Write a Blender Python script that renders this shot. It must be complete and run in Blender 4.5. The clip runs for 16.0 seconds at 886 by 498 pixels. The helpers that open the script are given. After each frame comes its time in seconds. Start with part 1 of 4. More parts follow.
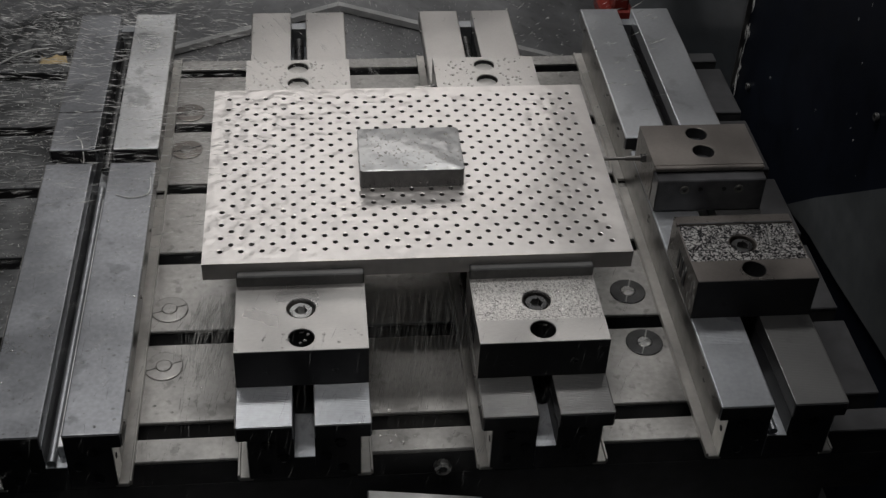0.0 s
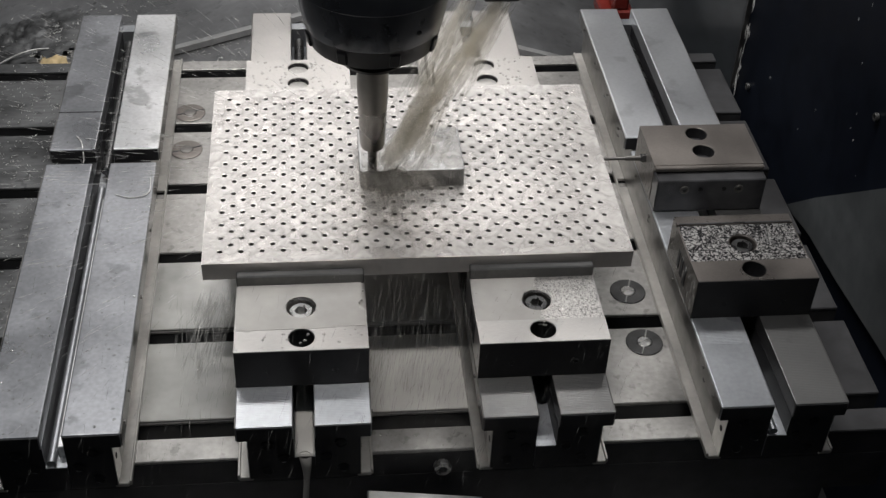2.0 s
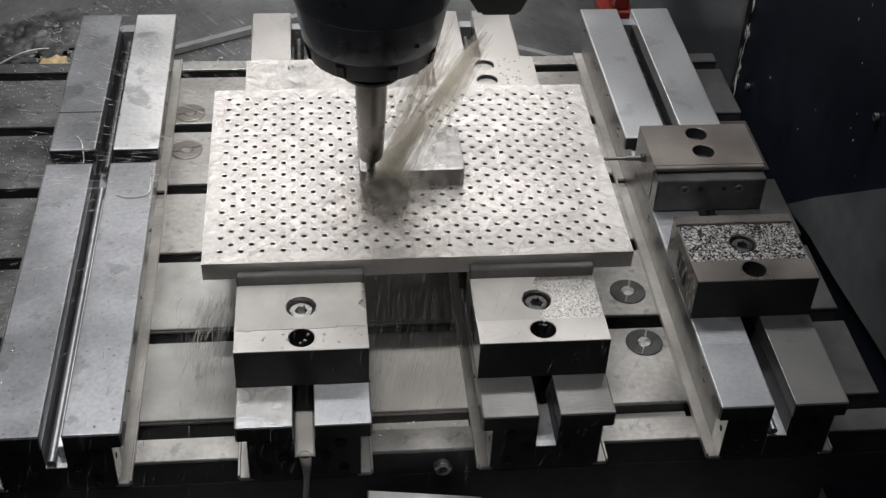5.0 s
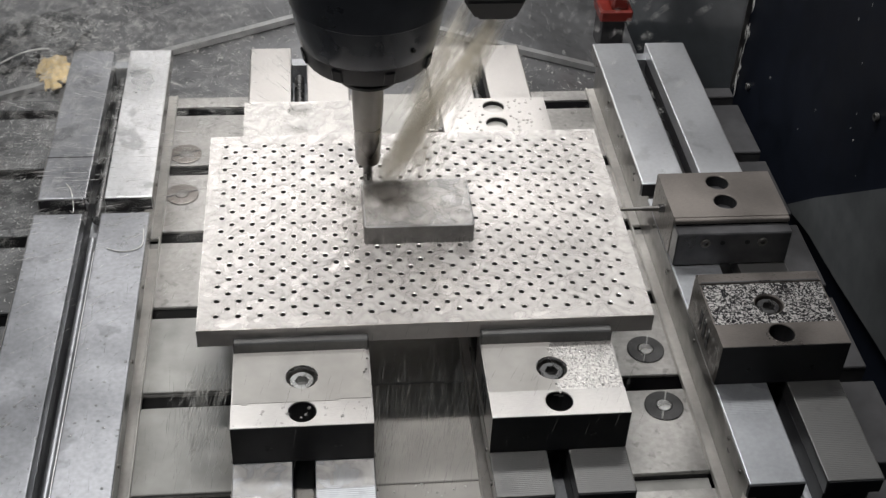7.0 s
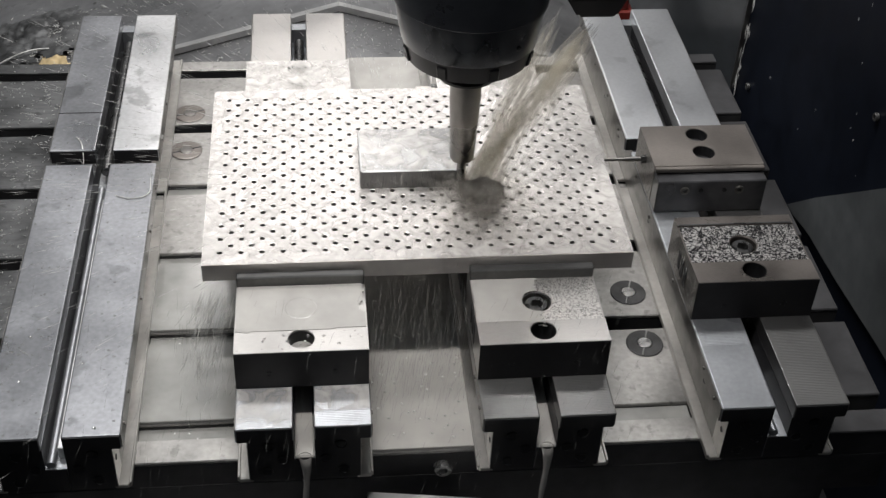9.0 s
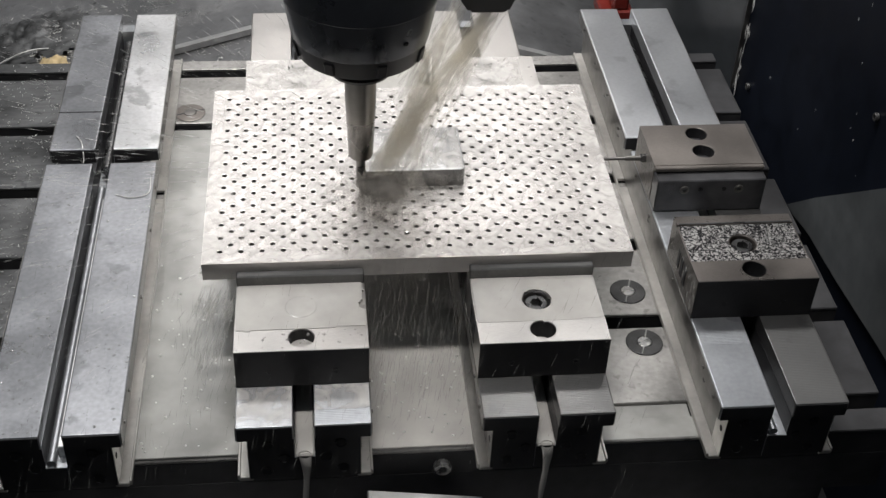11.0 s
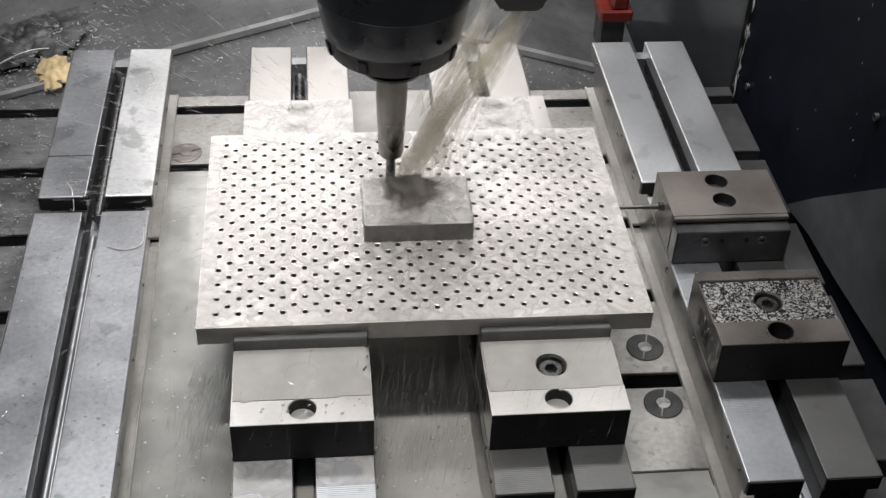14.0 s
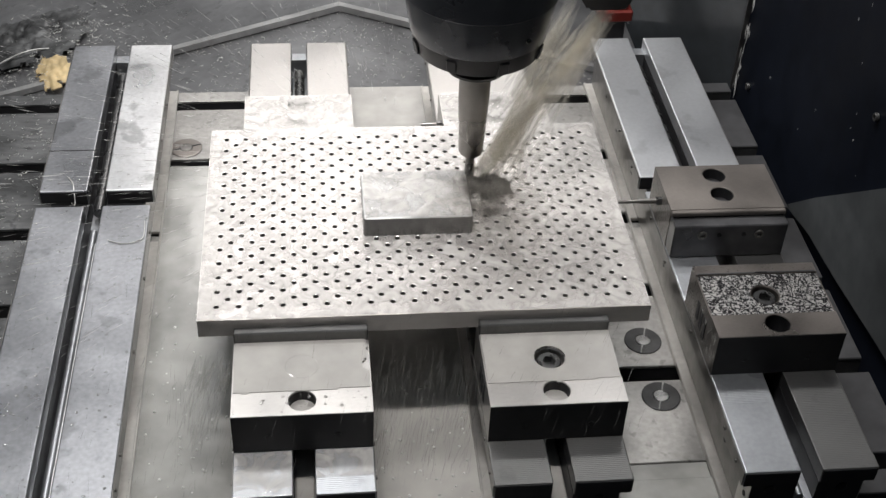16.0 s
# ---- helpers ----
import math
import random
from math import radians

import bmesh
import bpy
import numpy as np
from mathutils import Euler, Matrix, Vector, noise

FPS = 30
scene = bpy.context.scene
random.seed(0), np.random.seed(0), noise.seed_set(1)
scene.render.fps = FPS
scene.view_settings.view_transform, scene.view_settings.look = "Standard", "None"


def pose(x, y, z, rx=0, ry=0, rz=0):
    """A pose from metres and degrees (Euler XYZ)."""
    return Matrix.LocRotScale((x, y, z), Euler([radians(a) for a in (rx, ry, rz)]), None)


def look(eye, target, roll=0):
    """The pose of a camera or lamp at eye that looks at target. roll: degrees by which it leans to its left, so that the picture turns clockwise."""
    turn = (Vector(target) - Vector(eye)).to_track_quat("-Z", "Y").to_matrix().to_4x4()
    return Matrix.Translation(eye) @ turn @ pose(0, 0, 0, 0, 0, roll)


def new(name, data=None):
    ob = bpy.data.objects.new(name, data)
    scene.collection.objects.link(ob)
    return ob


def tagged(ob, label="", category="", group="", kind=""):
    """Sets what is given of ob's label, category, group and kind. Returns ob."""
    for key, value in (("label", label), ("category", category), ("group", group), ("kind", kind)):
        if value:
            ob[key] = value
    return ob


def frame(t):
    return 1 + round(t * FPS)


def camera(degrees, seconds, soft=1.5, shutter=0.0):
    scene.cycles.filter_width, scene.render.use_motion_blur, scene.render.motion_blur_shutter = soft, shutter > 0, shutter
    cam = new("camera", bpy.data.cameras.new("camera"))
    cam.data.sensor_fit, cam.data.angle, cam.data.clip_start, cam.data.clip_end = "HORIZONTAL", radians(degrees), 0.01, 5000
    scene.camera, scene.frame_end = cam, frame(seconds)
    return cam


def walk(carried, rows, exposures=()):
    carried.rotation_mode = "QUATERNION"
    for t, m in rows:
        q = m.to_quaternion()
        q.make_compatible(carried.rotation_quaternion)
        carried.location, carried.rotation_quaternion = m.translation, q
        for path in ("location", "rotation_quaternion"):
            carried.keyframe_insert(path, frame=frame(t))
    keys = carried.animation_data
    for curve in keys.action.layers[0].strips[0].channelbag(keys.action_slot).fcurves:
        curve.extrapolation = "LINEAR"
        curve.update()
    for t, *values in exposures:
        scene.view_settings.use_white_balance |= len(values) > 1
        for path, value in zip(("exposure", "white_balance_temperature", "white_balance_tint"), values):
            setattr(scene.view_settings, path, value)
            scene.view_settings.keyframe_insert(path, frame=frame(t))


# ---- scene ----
cam = camera(38.33, 16.0, soft=1.4, shutter=0.5)
EYE = (-0.0953, -0.9451, 0.9190)
TARGET = (0.0202, -0.0266, 0.1554)
VIEW = look(EYE, TARGET, 2.836)
walk(cam, [(0, VIEW), (16, VIEW)], [(0, -0.95), (0.5, -0.70), (1.0, -0.42), (1.6, -0.18), (4, 0.03), (7, 0.20), (9, 0.25), (13, 0.28), (16, 0.28)])

# table travel towards the operator, and the spindle's place (x, height of the tool tip)
TRAVEL = [(0, 0), (4.2, 0), (5.7, 0), (6.0, 0.004), (6.2, 0.027), (6.3, 0.0495), (6.4, 0.0705), (6.5, 0.0787), (6.6, 0.084),
          (6.7, 0.087), (6.8, 0.0903), (7.0, 0.0911), (7.5, 0.0897), (7.8, 0.083), (8.0, 0.0723), (8.1, 0.0535), (8.2, 0.0275),
          (8.3, 0.0175), (8.4, 0.0128), (8.5, 0.0102), (8.8, 0.005), (9.0, 0.0016), (9.2, 0), (11.2, 0), (11.5, 0.0093), (12.0, 0.0303),
          (12.5, 0.0519), (13.0, 0.0742), (13.3, 0.0855), (13.5, 0.0878), (14.0, 0.0881), (15.0, 0.0881), (15.6, 0.0875), (16.0, 0.0782)]
SPINDLE = [(0, -0.0430, 0.46), (0.3, -0.0430, 0.46), (0.5, -0.0430, 0.382), (0.6, -0.0425, 0.320), (0.7, -0.0420, 0.253), (0.8, -0.0410, 0.206),
           (0.9, -0.0405, 0.187), (1.0, -0.0405, 0.186), (1.1, -0.0405, 0.176), (1.2, -0.0405, 0.158), (1.3, -0.0405, 0.157), (3.8, -0.0405, 0.157),
           (4.2, -0.0405, 0.154), (4.8, -0.0405, 0.146), (5.4, -0.050, 0.140), (5.9, -0.0585, 0.139), (6.3, -0.0590, 0.139), (6.6, -0.0570, 0.139), (6.8, -0.0535, 0.139),
           (7.0, -0.0450, 0.139), (7.1, -0.0360, 0.139), (7.2, -0.0040, 0.139), (7.3, 0.0306, 0.139), (7.4, 0.0447, 0.139), (7.5, 0.0485, 0.139),
           (7.6, 0.0525, 0.139), (7.8, 0.0577, 0.139), (8.0, 0.0594, 0.139), (8.3, 0.0583, 0.139), (8.6, 0.0527, 0.139), (9.0, 0.0490, 0.140),
           (9.2, 0.0470, 0.140), (9.8, 0.010, 0.141), (10.6, -0.040, 0.144), (11.1, -0.0535, 0.1465), (11.3, -0.0549, 0.147), (11.5, -0.0545, 0.147), (12.0, -0.0569, 0.147), (13.0, -0.0569, 0.147),
           (13.25, -0.0535, 0.147), (13.5, -0.0440, 0.147), (14.0, -0.0222, 0.147), (14.5, -0.0010, 0.147), (15.0, 0.0205, 0.147), (15.5, 0.0416, 0.147), (15.8, 0.053, 0.147), (16.0, 0.0575, 0.147)]
TOOL_Y = 0.0885

# ---- world and lights ----
world = bpy.data.worlds.new("world")
scene.world = world
world.use_nodes = True
world.node_tree.nodes["Background"].inputs["Color"].default_value = (0.70, 0.78, 0.86, 1)
world.node_tree.nodes["Background"].inputs["Strength"].default_value = 0.24


def area_lamp(name, at, target, sx, sy, watts, colour):
    data = bpy.data.lights.new(name, "AREA")
    data.shape, data.size, data.size_y, data.energy, data.color = "RECTANGLE", sx, sy, watts, colour
    ob = new(name, data)
    ob.matrix_world = look(at, target)
    return ob


lamp = area_lamp("machine_lamp", (-0.155, -0.215, 1.75), (-0.05, 0.22, 0.0), 0.45, 0.08, 2.6, (1.0, 0.962, 0.945))
lamp.data.spread = radians(64)
area_lamp("rear_lamp", (0.02, 1.34, 0.90), (0.0, 0.20, 0.12), 0.80, 0.34, 3.9, (1.0, 0.950, 0.918))
# added unseen fill from above, to brighten the back wall, cover and jets
area_lamp("overhead_fill", (0.0, 0.70, 1.86), (0.0, 0.86, 0.0), 1.6, 0.24, 32, (0.985, 0.968, 0.955))
scene.cycles.transparent_max_bounces = 48


# ---- materials ----
def material(name, colour, rough=0.5, metal=0.0, vary=0.15, grain=60.0, bump=0.15, stain=8.0, coat=0.0, ripple=0.0, brushed=None, rough_vary=0.12, spots=0.0, spot_scale=90.0, gloss=0.5, drift=False):
    m = bpy.data.materials.new(name)
    m.use_nodes = True
    nt = m.node_tree
    b = nt.nodes["Principled BSDF"]
    tc = nt.nodes.new("ShaderNodeTexCoord")

    def tex(scale, detail=6.0, stretch=None):
        n = nt.nodes.new("ShaderNodeTexNoise")
        n.inputs["Scale"].default_value, n.inputs["Detail"].default_value = scale, detail
        if stretch:
            mp = nt.nodes.new("ShaderNodeMapping")
            mp.inputs["Scale"].default_value = stretch
            nt.links.new(tc.outputs["Object"], mp.inputs["Vector"])
            nt.links.new(mp.outputs["Vector"], n.inputs["Vector"])
        else:
            nt.links.new(tc.outputs["Object"], n.inputs["Vector"])
        return n

    def ramp(src, lo, hi, a, c):
        r = nt.nodes.new("ShaderNodeMapRange")
        r.inputs["From Min"].default_value, r.inputs["From Max"].default_value = lo, hi
        r.inputs["To Min"].default_value, r.inputs["To Max"].default_value = a, c
        nt.links.new(src, r.inputs["Value"])
        return r.outputs["Result"]

    def mul(x, y):
        n = nt.nodes.new("ShaderNodeMath")
        n.operation = "MULTIPLY"
        nt.links.new(x, n.inputs[0])
        nt.links.new(y, n.inputs[1])
        return n.outputs[0]

    fine, big = tex(grain, 8, brushed), tex(stain, 5)
    shade = mul(ramp(fine.outputs["Fac"], 0.3, 0.7, 1 - vary * 0.6, 1 + vary * 0.6), ramp(big.outputs["Fac"], 0.35, 0.65, 1 - vary, 1 + vary * 0.7))
    if spots:
        sp = tex(spot_scale, 4)
        shade = mul(shade, ramp(sp.outputs["Fac"], 0.60, 0.66, 1.0, 1.0 - spots))
    mix = nt.nodes.new("ShaderNodeVectorMath")
    mix.operation = "SCALE"
    mix.inputs[0].default_value = colour
    nt.links.new(shade, mix.inputs["Scale"])
    nt.links.new(mix.outputs["Vector"], b.inputs["Base Color"])
    nt.links.new(ramp(big.outputs["Fac"], 0.3, 0.7, max(0.05, rough - rough_vary), rough + rough_vary), b.inputs["Roughness"])
    b.inputs["Metallic"].default_value = metal
    b.inputs["Specular IOR Level"].default_value = gloss
    bn = nt.nodes.new("ShaderNodeBump")
    bn.inputs["Strength"].default_value, bn.inputs["Distance"].default_value = bump, 0.001
    nt.links.new(fine.outputs["Fac"], bn.inputs["Height"])
    nt.links.new(bn.outputs["Normal"], b.inputs["Normal"])
    if coat:
        # a running film of coolant: a clear coat with its own ripples
        rp = tex(58.0, 1.5)
        cb = nt.nodes.new("ShaderNodeBump")
        cb.inputs["Strength"].default_value, cb.inputs["Distance"].default_value = 0.45, ripple
        if drift:
            # the flow is rough where it is washed to, and calm on the far side
            sx = nt.nodes.new("ShaderNodeSeparateXYZ")
            nt.links.new(tc.outputs["Object"], sx.inputs[0])
            nt.links.new(ramp(sx.outputs["X"], -0.12, 0.10, 0.95, 0.22), cb.inputs["Strength"])
        nt.links.new(rp.outputs["Fac"], cb.inputs["Height"])
        nt.links.new(cb.outputs["Normal"], b.inputs["Coat Normal"])
        b.inputs["Coat Weight"].default_value, b.inputs["Coat Roughness"].default_value, b.inputs["Coat IOR"].default_value = coat, 0.08, 1.35
        if ripple > 0.002:
            nt.links.new(cb.outputs["Normal"], bn.inputs["Normal"])
    return m


def fluid(name, colour, clear):
    """Foaming coolant: scattering droplets, lit through as well as from the front, with much clear air between."""
    m = bpy.data.materials.new(name)
    m.use_nodes = True
    nt = m.node_tree
    nt.nodes.remove(nt.nodes["Principled BSDF"])
    df, tl, both = nt.nodes.new("ShaderNodeBsdfDiffuse"), nt.nodes.new("ShaderNodeBsdfTranslucent"), nt.nodes.new("ShaderNodeMixShader")
    df.inputs["Color"].default_value = tl.inputs["Color"].default_value = (*colour, 1)
    both.inputs["Fac"].default_value = 0.7
    nt.links.new(df.outputs[0], both.inputs[1])
    nt.links.new(tl.outputs[0], both.inputs[2])
    tr, mx = nt.nodes.new("ShaderNodeBsdfTransparent"), nt.nodes.new("ShaderNodeMixShader")
    no, mr, tc = nt.nodes.new("ShaderNodeTexNoise"), nt.nodes.new("ShaderNodeMapRange"), nt.nodes.new("ShaderNodeTexCoord")
    no.inputs["Scale"].default_value = 130
    mr.inputs["From Min"].default_value, mr.inputs["From Max"].default_value = 0.3, 0.7
    mr.inputs["To Min"].default_value, mr.inputs["To Max"].default_value = (1 - clear) * 0.5, min(1, (1 - clear) * 1.5)
    nt.links.new(tc.outputs["Object"], no.inputs["Vector"])
    nt.links.new(no.outputs["Fac"], mr.inputs["Value"])
    nt.links.new(mr.outputs["Result"], mx.inputs["Fac"])
    nt.links.new(tr.outputs[0], mx.inputs[1])
    nt.links.new(both.outputs[0], mx.inputs[2])
    nt.links.new(mx.outputs[0], nt.nodes["Material Output"].inputs["Surface"])
    return m


def beaded(name, dry, wet, scale, cut, veins=0.0):
    """Steel under a broken film: bright dry islands between dark glossy coolant."""
    m = bpy.data.materials.new(name)
    m.use_nodes = True
    nt = m.node_tree
    b = nt.nodes["Principled BSDF"]
    tc, no, rp = nt.nodes.new("ShaderNodeTexCoord"), nt.nodes.new("ShaderNodeTexNoise"), nt.nodes.new("ShaderNodeValToRGB")
    no.inputs["Scale"].default_value, no.inputs["Detail"].default_value, no.inputs["Distortion"].default_value = scale, 3.0, 1.2
    nt.links.new(tc.outputs["Object"], no.inputs["Vector"])
    if veins:
        # thin dark threads of liquid between dry cells
        su, ab = nt.nodes.new("ShaderNodeMath"), nt.nodes.new("ShaderNodeMath")
        su.operation, ab.operation = "SUBTRACT", "ABSOLUTE"
        su.inputs[1].default_value = 0.5
        nt.links.new(no.outputs["Fac"], su.inputs[0])
        nt.links.new(su.outputs[0], ab.inputs[0])
        nt.links.new(ab.outputs[0], rp.inputs["Fac"])
    else:
        nt.links.new(no.outputs["Fac"], rp.inputs["Fac"])
    e = rp.color_ramp.elements
    e[0].position, e[0].color, e[1].position, e[1].color = (veins or cut - 0.02), (*wet, 1), (veins + 0.02 if veins else cut + 0.03), (*dry, 1)
    nt.links.new(rp.outputs["Color"], b.inputs["Base Color"])
    bn = nt.nodes.new("ShaderNodeBump")
    bn.inputs["Strength"].default_value, bn.inputs["Distance"].default_value = 0.5, 0.0008
    nt.links.new(no.outputs["Fac"], bn.inputs["Height"])
    nt.links.new(bn.outputs["Normal"], b.inputs["Normal"])
    b.inputs["Metallic"].default_value, b.inputs["Roughness"].default_value = 0.75, 0.3
    return m


ALU = material("milled_aluminium", (0.585, 0.560, 0.54), 0.42, 0.85, 0.07, 90, 0.10, 9, 1.0, 0.0034, drift=True)
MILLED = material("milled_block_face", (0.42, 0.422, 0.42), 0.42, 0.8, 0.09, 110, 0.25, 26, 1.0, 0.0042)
BLOCK = material("shaded_aluminium", (0.17, 0.167, 0.163), 0.50, 0.7, 0.22, 140, 0.25, 20, 0.8, 0.003)
BAR = material("ground_steel", (0.385, 0.40, 0.42), 0.38, 0.85, 0.11, 220, 0.08, 6, 0.5, 0.0006, None, 0.12, 0.28, 26)
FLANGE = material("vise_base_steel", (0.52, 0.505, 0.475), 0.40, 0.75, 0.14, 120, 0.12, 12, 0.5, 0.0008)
SIDE = material("darker_side_steel", (0.19, 0.183, 0.172), 0.42, 0.75, 0.4, 60, 0.25, 18, 0.3, 0.0008)
# black for shaded front faces, bores and recesses; also for the rail joint
SHADEBLACK = material("shade_and_joint_black", (0.018, 0.018, 0.020), 0.50, 0.2, 0.25, 90, 0.15, 14)
# the rail steels below differ partly for how each rail is lit
BARLIGHT = material("wet_lit_rail_steel", (0.66, 0.665, 0.67), 0.36, 0.85, 0.14, 220, 0.08, 8, 0.6, 0.0008, None, 0.12, 0.35, 24)
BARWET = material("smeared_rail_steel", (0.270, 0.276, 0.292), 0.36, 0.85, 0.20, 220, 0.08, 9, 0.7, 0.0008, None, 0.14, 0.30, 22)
BARMID = material("paler_ground_steel", (0.57, 0.585, 0.605), 0.37, 0.85, 0.07, 220, 0.08, 6, 0.4, 0.0005, None, 0.10, 0.14, 26)
RAILDARK = material("worn_shaded_rail_steel", (0.135, 0.135, 0.133), 0.44, 0.85, 0.12, 200, 0.12, 9, 0.4, 0.0006, (1, 14, 1), 0.08, 0.15, 30)
JAW = material("vise_jaw_steel", (0.45, 0.436, 0.42), 0.36, 0.9, 0.12, 260, 0.08, 10, 0.5, 0.0008, (1, 12, 1))
JAWDARK = material("dark_jaw_steel", (0.115, 0.115, 0.12), 0.35, 0.8, 0.25, 70, 0.2, 16, 0.4, 0.0008)
WETSTEEL = beaded("beaded_wet_steel", (0.58, 0.57, 0.555), (0.014, 0.014, 0.016), 225, 0.5, 0.062)
DROPSTEEL = beaded("speckled_wet_steel", (0.60, 0.585, 0.56), (0.15, 0.146, 0.14), 300, 0.5, 0.022)
DIRTY = material("swarf_strewn_iron", (0.092, 0.094, 0.095), 0.42, 0.45, 0.55, 46, 0.6, 15, 0.35, 0.001, (1, 3.5, 1), spots=0.5, spot_scale=60)
DULL = material("dull_oily_jaw_steel", (0.20, 0.182, 0.167), 0.38, 0.85, 0.22, 260, 0.10, 10, 0.3, 0.0008, (1, 12, 1))
TABLE = material("scraped_cast_iron", (0.33, 0.322, 0.308), 0.40, 0.75, 0.22, 150, 0.14, 13, 0.7, 0.0012, spots=0.30, spot_scale=70)
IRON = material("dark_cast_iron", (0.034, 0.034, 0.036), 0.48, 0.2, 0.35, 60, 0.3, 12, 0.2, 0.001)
PLUG = material("plug_steel", (0.05, 0.05, 0.05), 0.5, 0.5, 0.3, 120, 0.2, 40)
PLUGCORE = material("plug_core_steel", (0.42, 0.42, 0.41), 0.3, 0.9, 0.15, 120, 0.15, 40)
BLACK = material("black_paint", (0.0065, 0.0085, 0.0145), 0.52, 0.0, 0.30, 40, 0.15, 5, gloss=0.10)
SPINDLEBLACK = material("black_oxide_steel", (0.042, 0.047, 0.056), 0.30, 0.55, 0.15, 60, 0.06, 14, 0.5, 0.0005)
SPINDLEDARK = material("spindle_seal_black", (0.011, 0.011, 0.013), 0.36, 0.2, 0.15, 60, 0.05, 14)
HOLDER = material("tool_holder_steel", (0.29, 0.277, 0.262), 0.32, 0.95, 0.10, 90, 0.05, 20, 0.3, 0.0006)
CARBIDE = material("carbide", (0.24, 0.235, 0.23), 0.3, 0.9, 0.15, 90, 0.1, 30)
COVER = material("way_cover_steel", (0.27, 0.272, 0.278), 0.36, 0.75, 0.2, 50, 0.25, 6, 0.5, 0.0020, spots=0.2, spot_scale=70)
COVEREDGE = material("way_cover_lip_steel", (0.50, 0.50, 0.495), 0.36, 0.7, 0.2, 60, 0.2, 12)
GREYWALL = material("dark_enclosure_grey", (0.040, 0.045, 0.050), 0.45, 0.0, 0.3, 40, 0.1, 4, 0.4, 0.001)
PANEL = material("wet_grey_panel", (0.085, 0.092, 0.095), 0.42, 0.0, 0.3, 40, 0.15, 4, 0.5, 0.001)
BACKWALL = material("light_enclosure_paint", (0.50, 0.51, 0.52), 0.5, 0.0, 0.1, 40, 0.1, 4)
RED = material("red_paint", (0.17, 0.018, 0.012), 0.4, 0.0, 0.25, 60, 0.15, 16)
YELLOW = material("worn_cream_paint", (0.50, 0.385, 0.21), 0.5, 0.0, 0.25, 70, 0.3, 20)
CHIP = material("aluminium_chips", (0.62, 0.62, 0.60), 0.4, 0.45, 0.3, 200, 0.3, 60)
SCREW = material("socket_screw_steel", (0.13, 0.13, 0.13), 0.3, 0.9, 0.2, 90, 0.1, 40)
POOL = material("milky_coolant", (0.285, 0.285, 0.270), 0.16, 0.0, 0.24, 30, 0.05, 14, 0.8, 0.0012)
HOLESHADE = material("hole_shade", (0.105, 0.101, 0.096), 0.4, 0.3, 0.2, 90, 0.1, 20)
MILK = material("coolant_film", (0.40, 0.389, 0.366), 0.14, 0.0, 0.10, 40, 0.05, 26, 0.8, 0.0016)
JET = fluid("coolant_jet", (1.0, 0.965, 0.87), 0.90)
SPRAY = fluid("coolant_spray", (0.95, 0.95, 0.93), 0.55)
RAIN = fluid("falling_coolant", (0.93, 0.93, 0.90), 0.82)
MIST = fluid("coolant_mist", (1.0, 0.955, 0.88), 0.982)


def milky_film(name, colour, thick):
    """A running film of milky coolant: glossy on top, letting part of the metal show."""
    m = bpy.data.materials.new(name)
    m.use_nodes = True
    nt = m.node_tree
    b = nt.nodes["Principled BSDF"]
    b.inputs["Base Color"].default_value, b.inputs["Roughness"].default_value, b.inputs["IOR"].default_value = (*colour, 1), 0.10, 1.45
    tr, mx, tc = nt.nodes.new("ShaderNodeBsdfTransparent"), nt.nodes.new("ShaderNodeMixShader"), nt.nodes.new("ShaderNodeTexCoord")
    no, mr = nt.nodes.new("ShaderNodeTexNoise"), nt.nodes.new("ShaderNodeMapRange")
    no.inputs["Scale"].default_value, no.inputs["Detail"].default_value = 46, 3
    no.inputs["Distortion"].default_value = 0.8
    mr.inputs["From Min"].default_value, mr.inputs["From Max"].default_value = 0.35, 0.65
    mr.inputs["To Min"].default_value, mr.inputs["To Max"].default_value = thick - 0.30, thick + 0.26
    fine, bn = nt.nodes.new("ShaderNodeTexNoise"), nt.nodes.new("ShaderNodeBump")
    fine.inputs["Scale"].default_value, fine.inputs["Detail"].default_value = 120, 2
    bn.inputs["Strength"].default_value, bn.inputs["Distance"].default_value = 0.25, 0.0012
    nt.links.new(tc.outputs["Object"], no.inputs["Vector"])
    nt.links.new(tc.outputs["Object"], fine.inputs["Vector"])
    nt.links.new(fine.outputs["Fac"], bn.inputs["Height"])
    nt.links.new(bn.outputs["Normal"], b.inputs["Normal"])
    nt.links.new(no.outputs["Fac"], mr.inputs["Value"])
    nt.links.new(mr.outputs["Result"], mx.inputs["Fac"])
    nt.links.new(tr.outputs[0], mx.inputs[1])
    nt.links.new(b.outputs[0], mx.inputs[2])
    nt.links.new(mx.outputs[0], nt.nodes["Material Output"].inputs["Surface"])
    return m


SHEET = milky_film("running_milky_film", (0.64, 0.622, 0.597), 0.46)


# ---- mesh helpers ----
def link(name, bm, mat, parent=None, smooth=None):
    me = bpy.data.meshes.new(name)
    bm.normal_update()
    if smooth is not None:
        for f in bm.faces:
            f.smooth = True
        for e in bm.edges:
            e.smooth = len(e.link_faces) == 2 and e.calc_face_angle(0) < radians(smooth)
    bm.to_mesh(me)
    bm.free()
    me.materials.append(mat)
    ob = new(name, me)
    ob.parent = parent
    return ob


def part(name, bm, mat, parent, label="", smooth=None):
    ob = link(name, bm, mat, parent, smooth)
    return tagged(ob, label) if label else ob


def thing(name, label, category, at=(0, 0, 0), group="", kind=""):
    ob = new(name)
    ob.location = at
    ob.empty_display_size = 0.05
    return tagged(ob, label, category, group, kind)


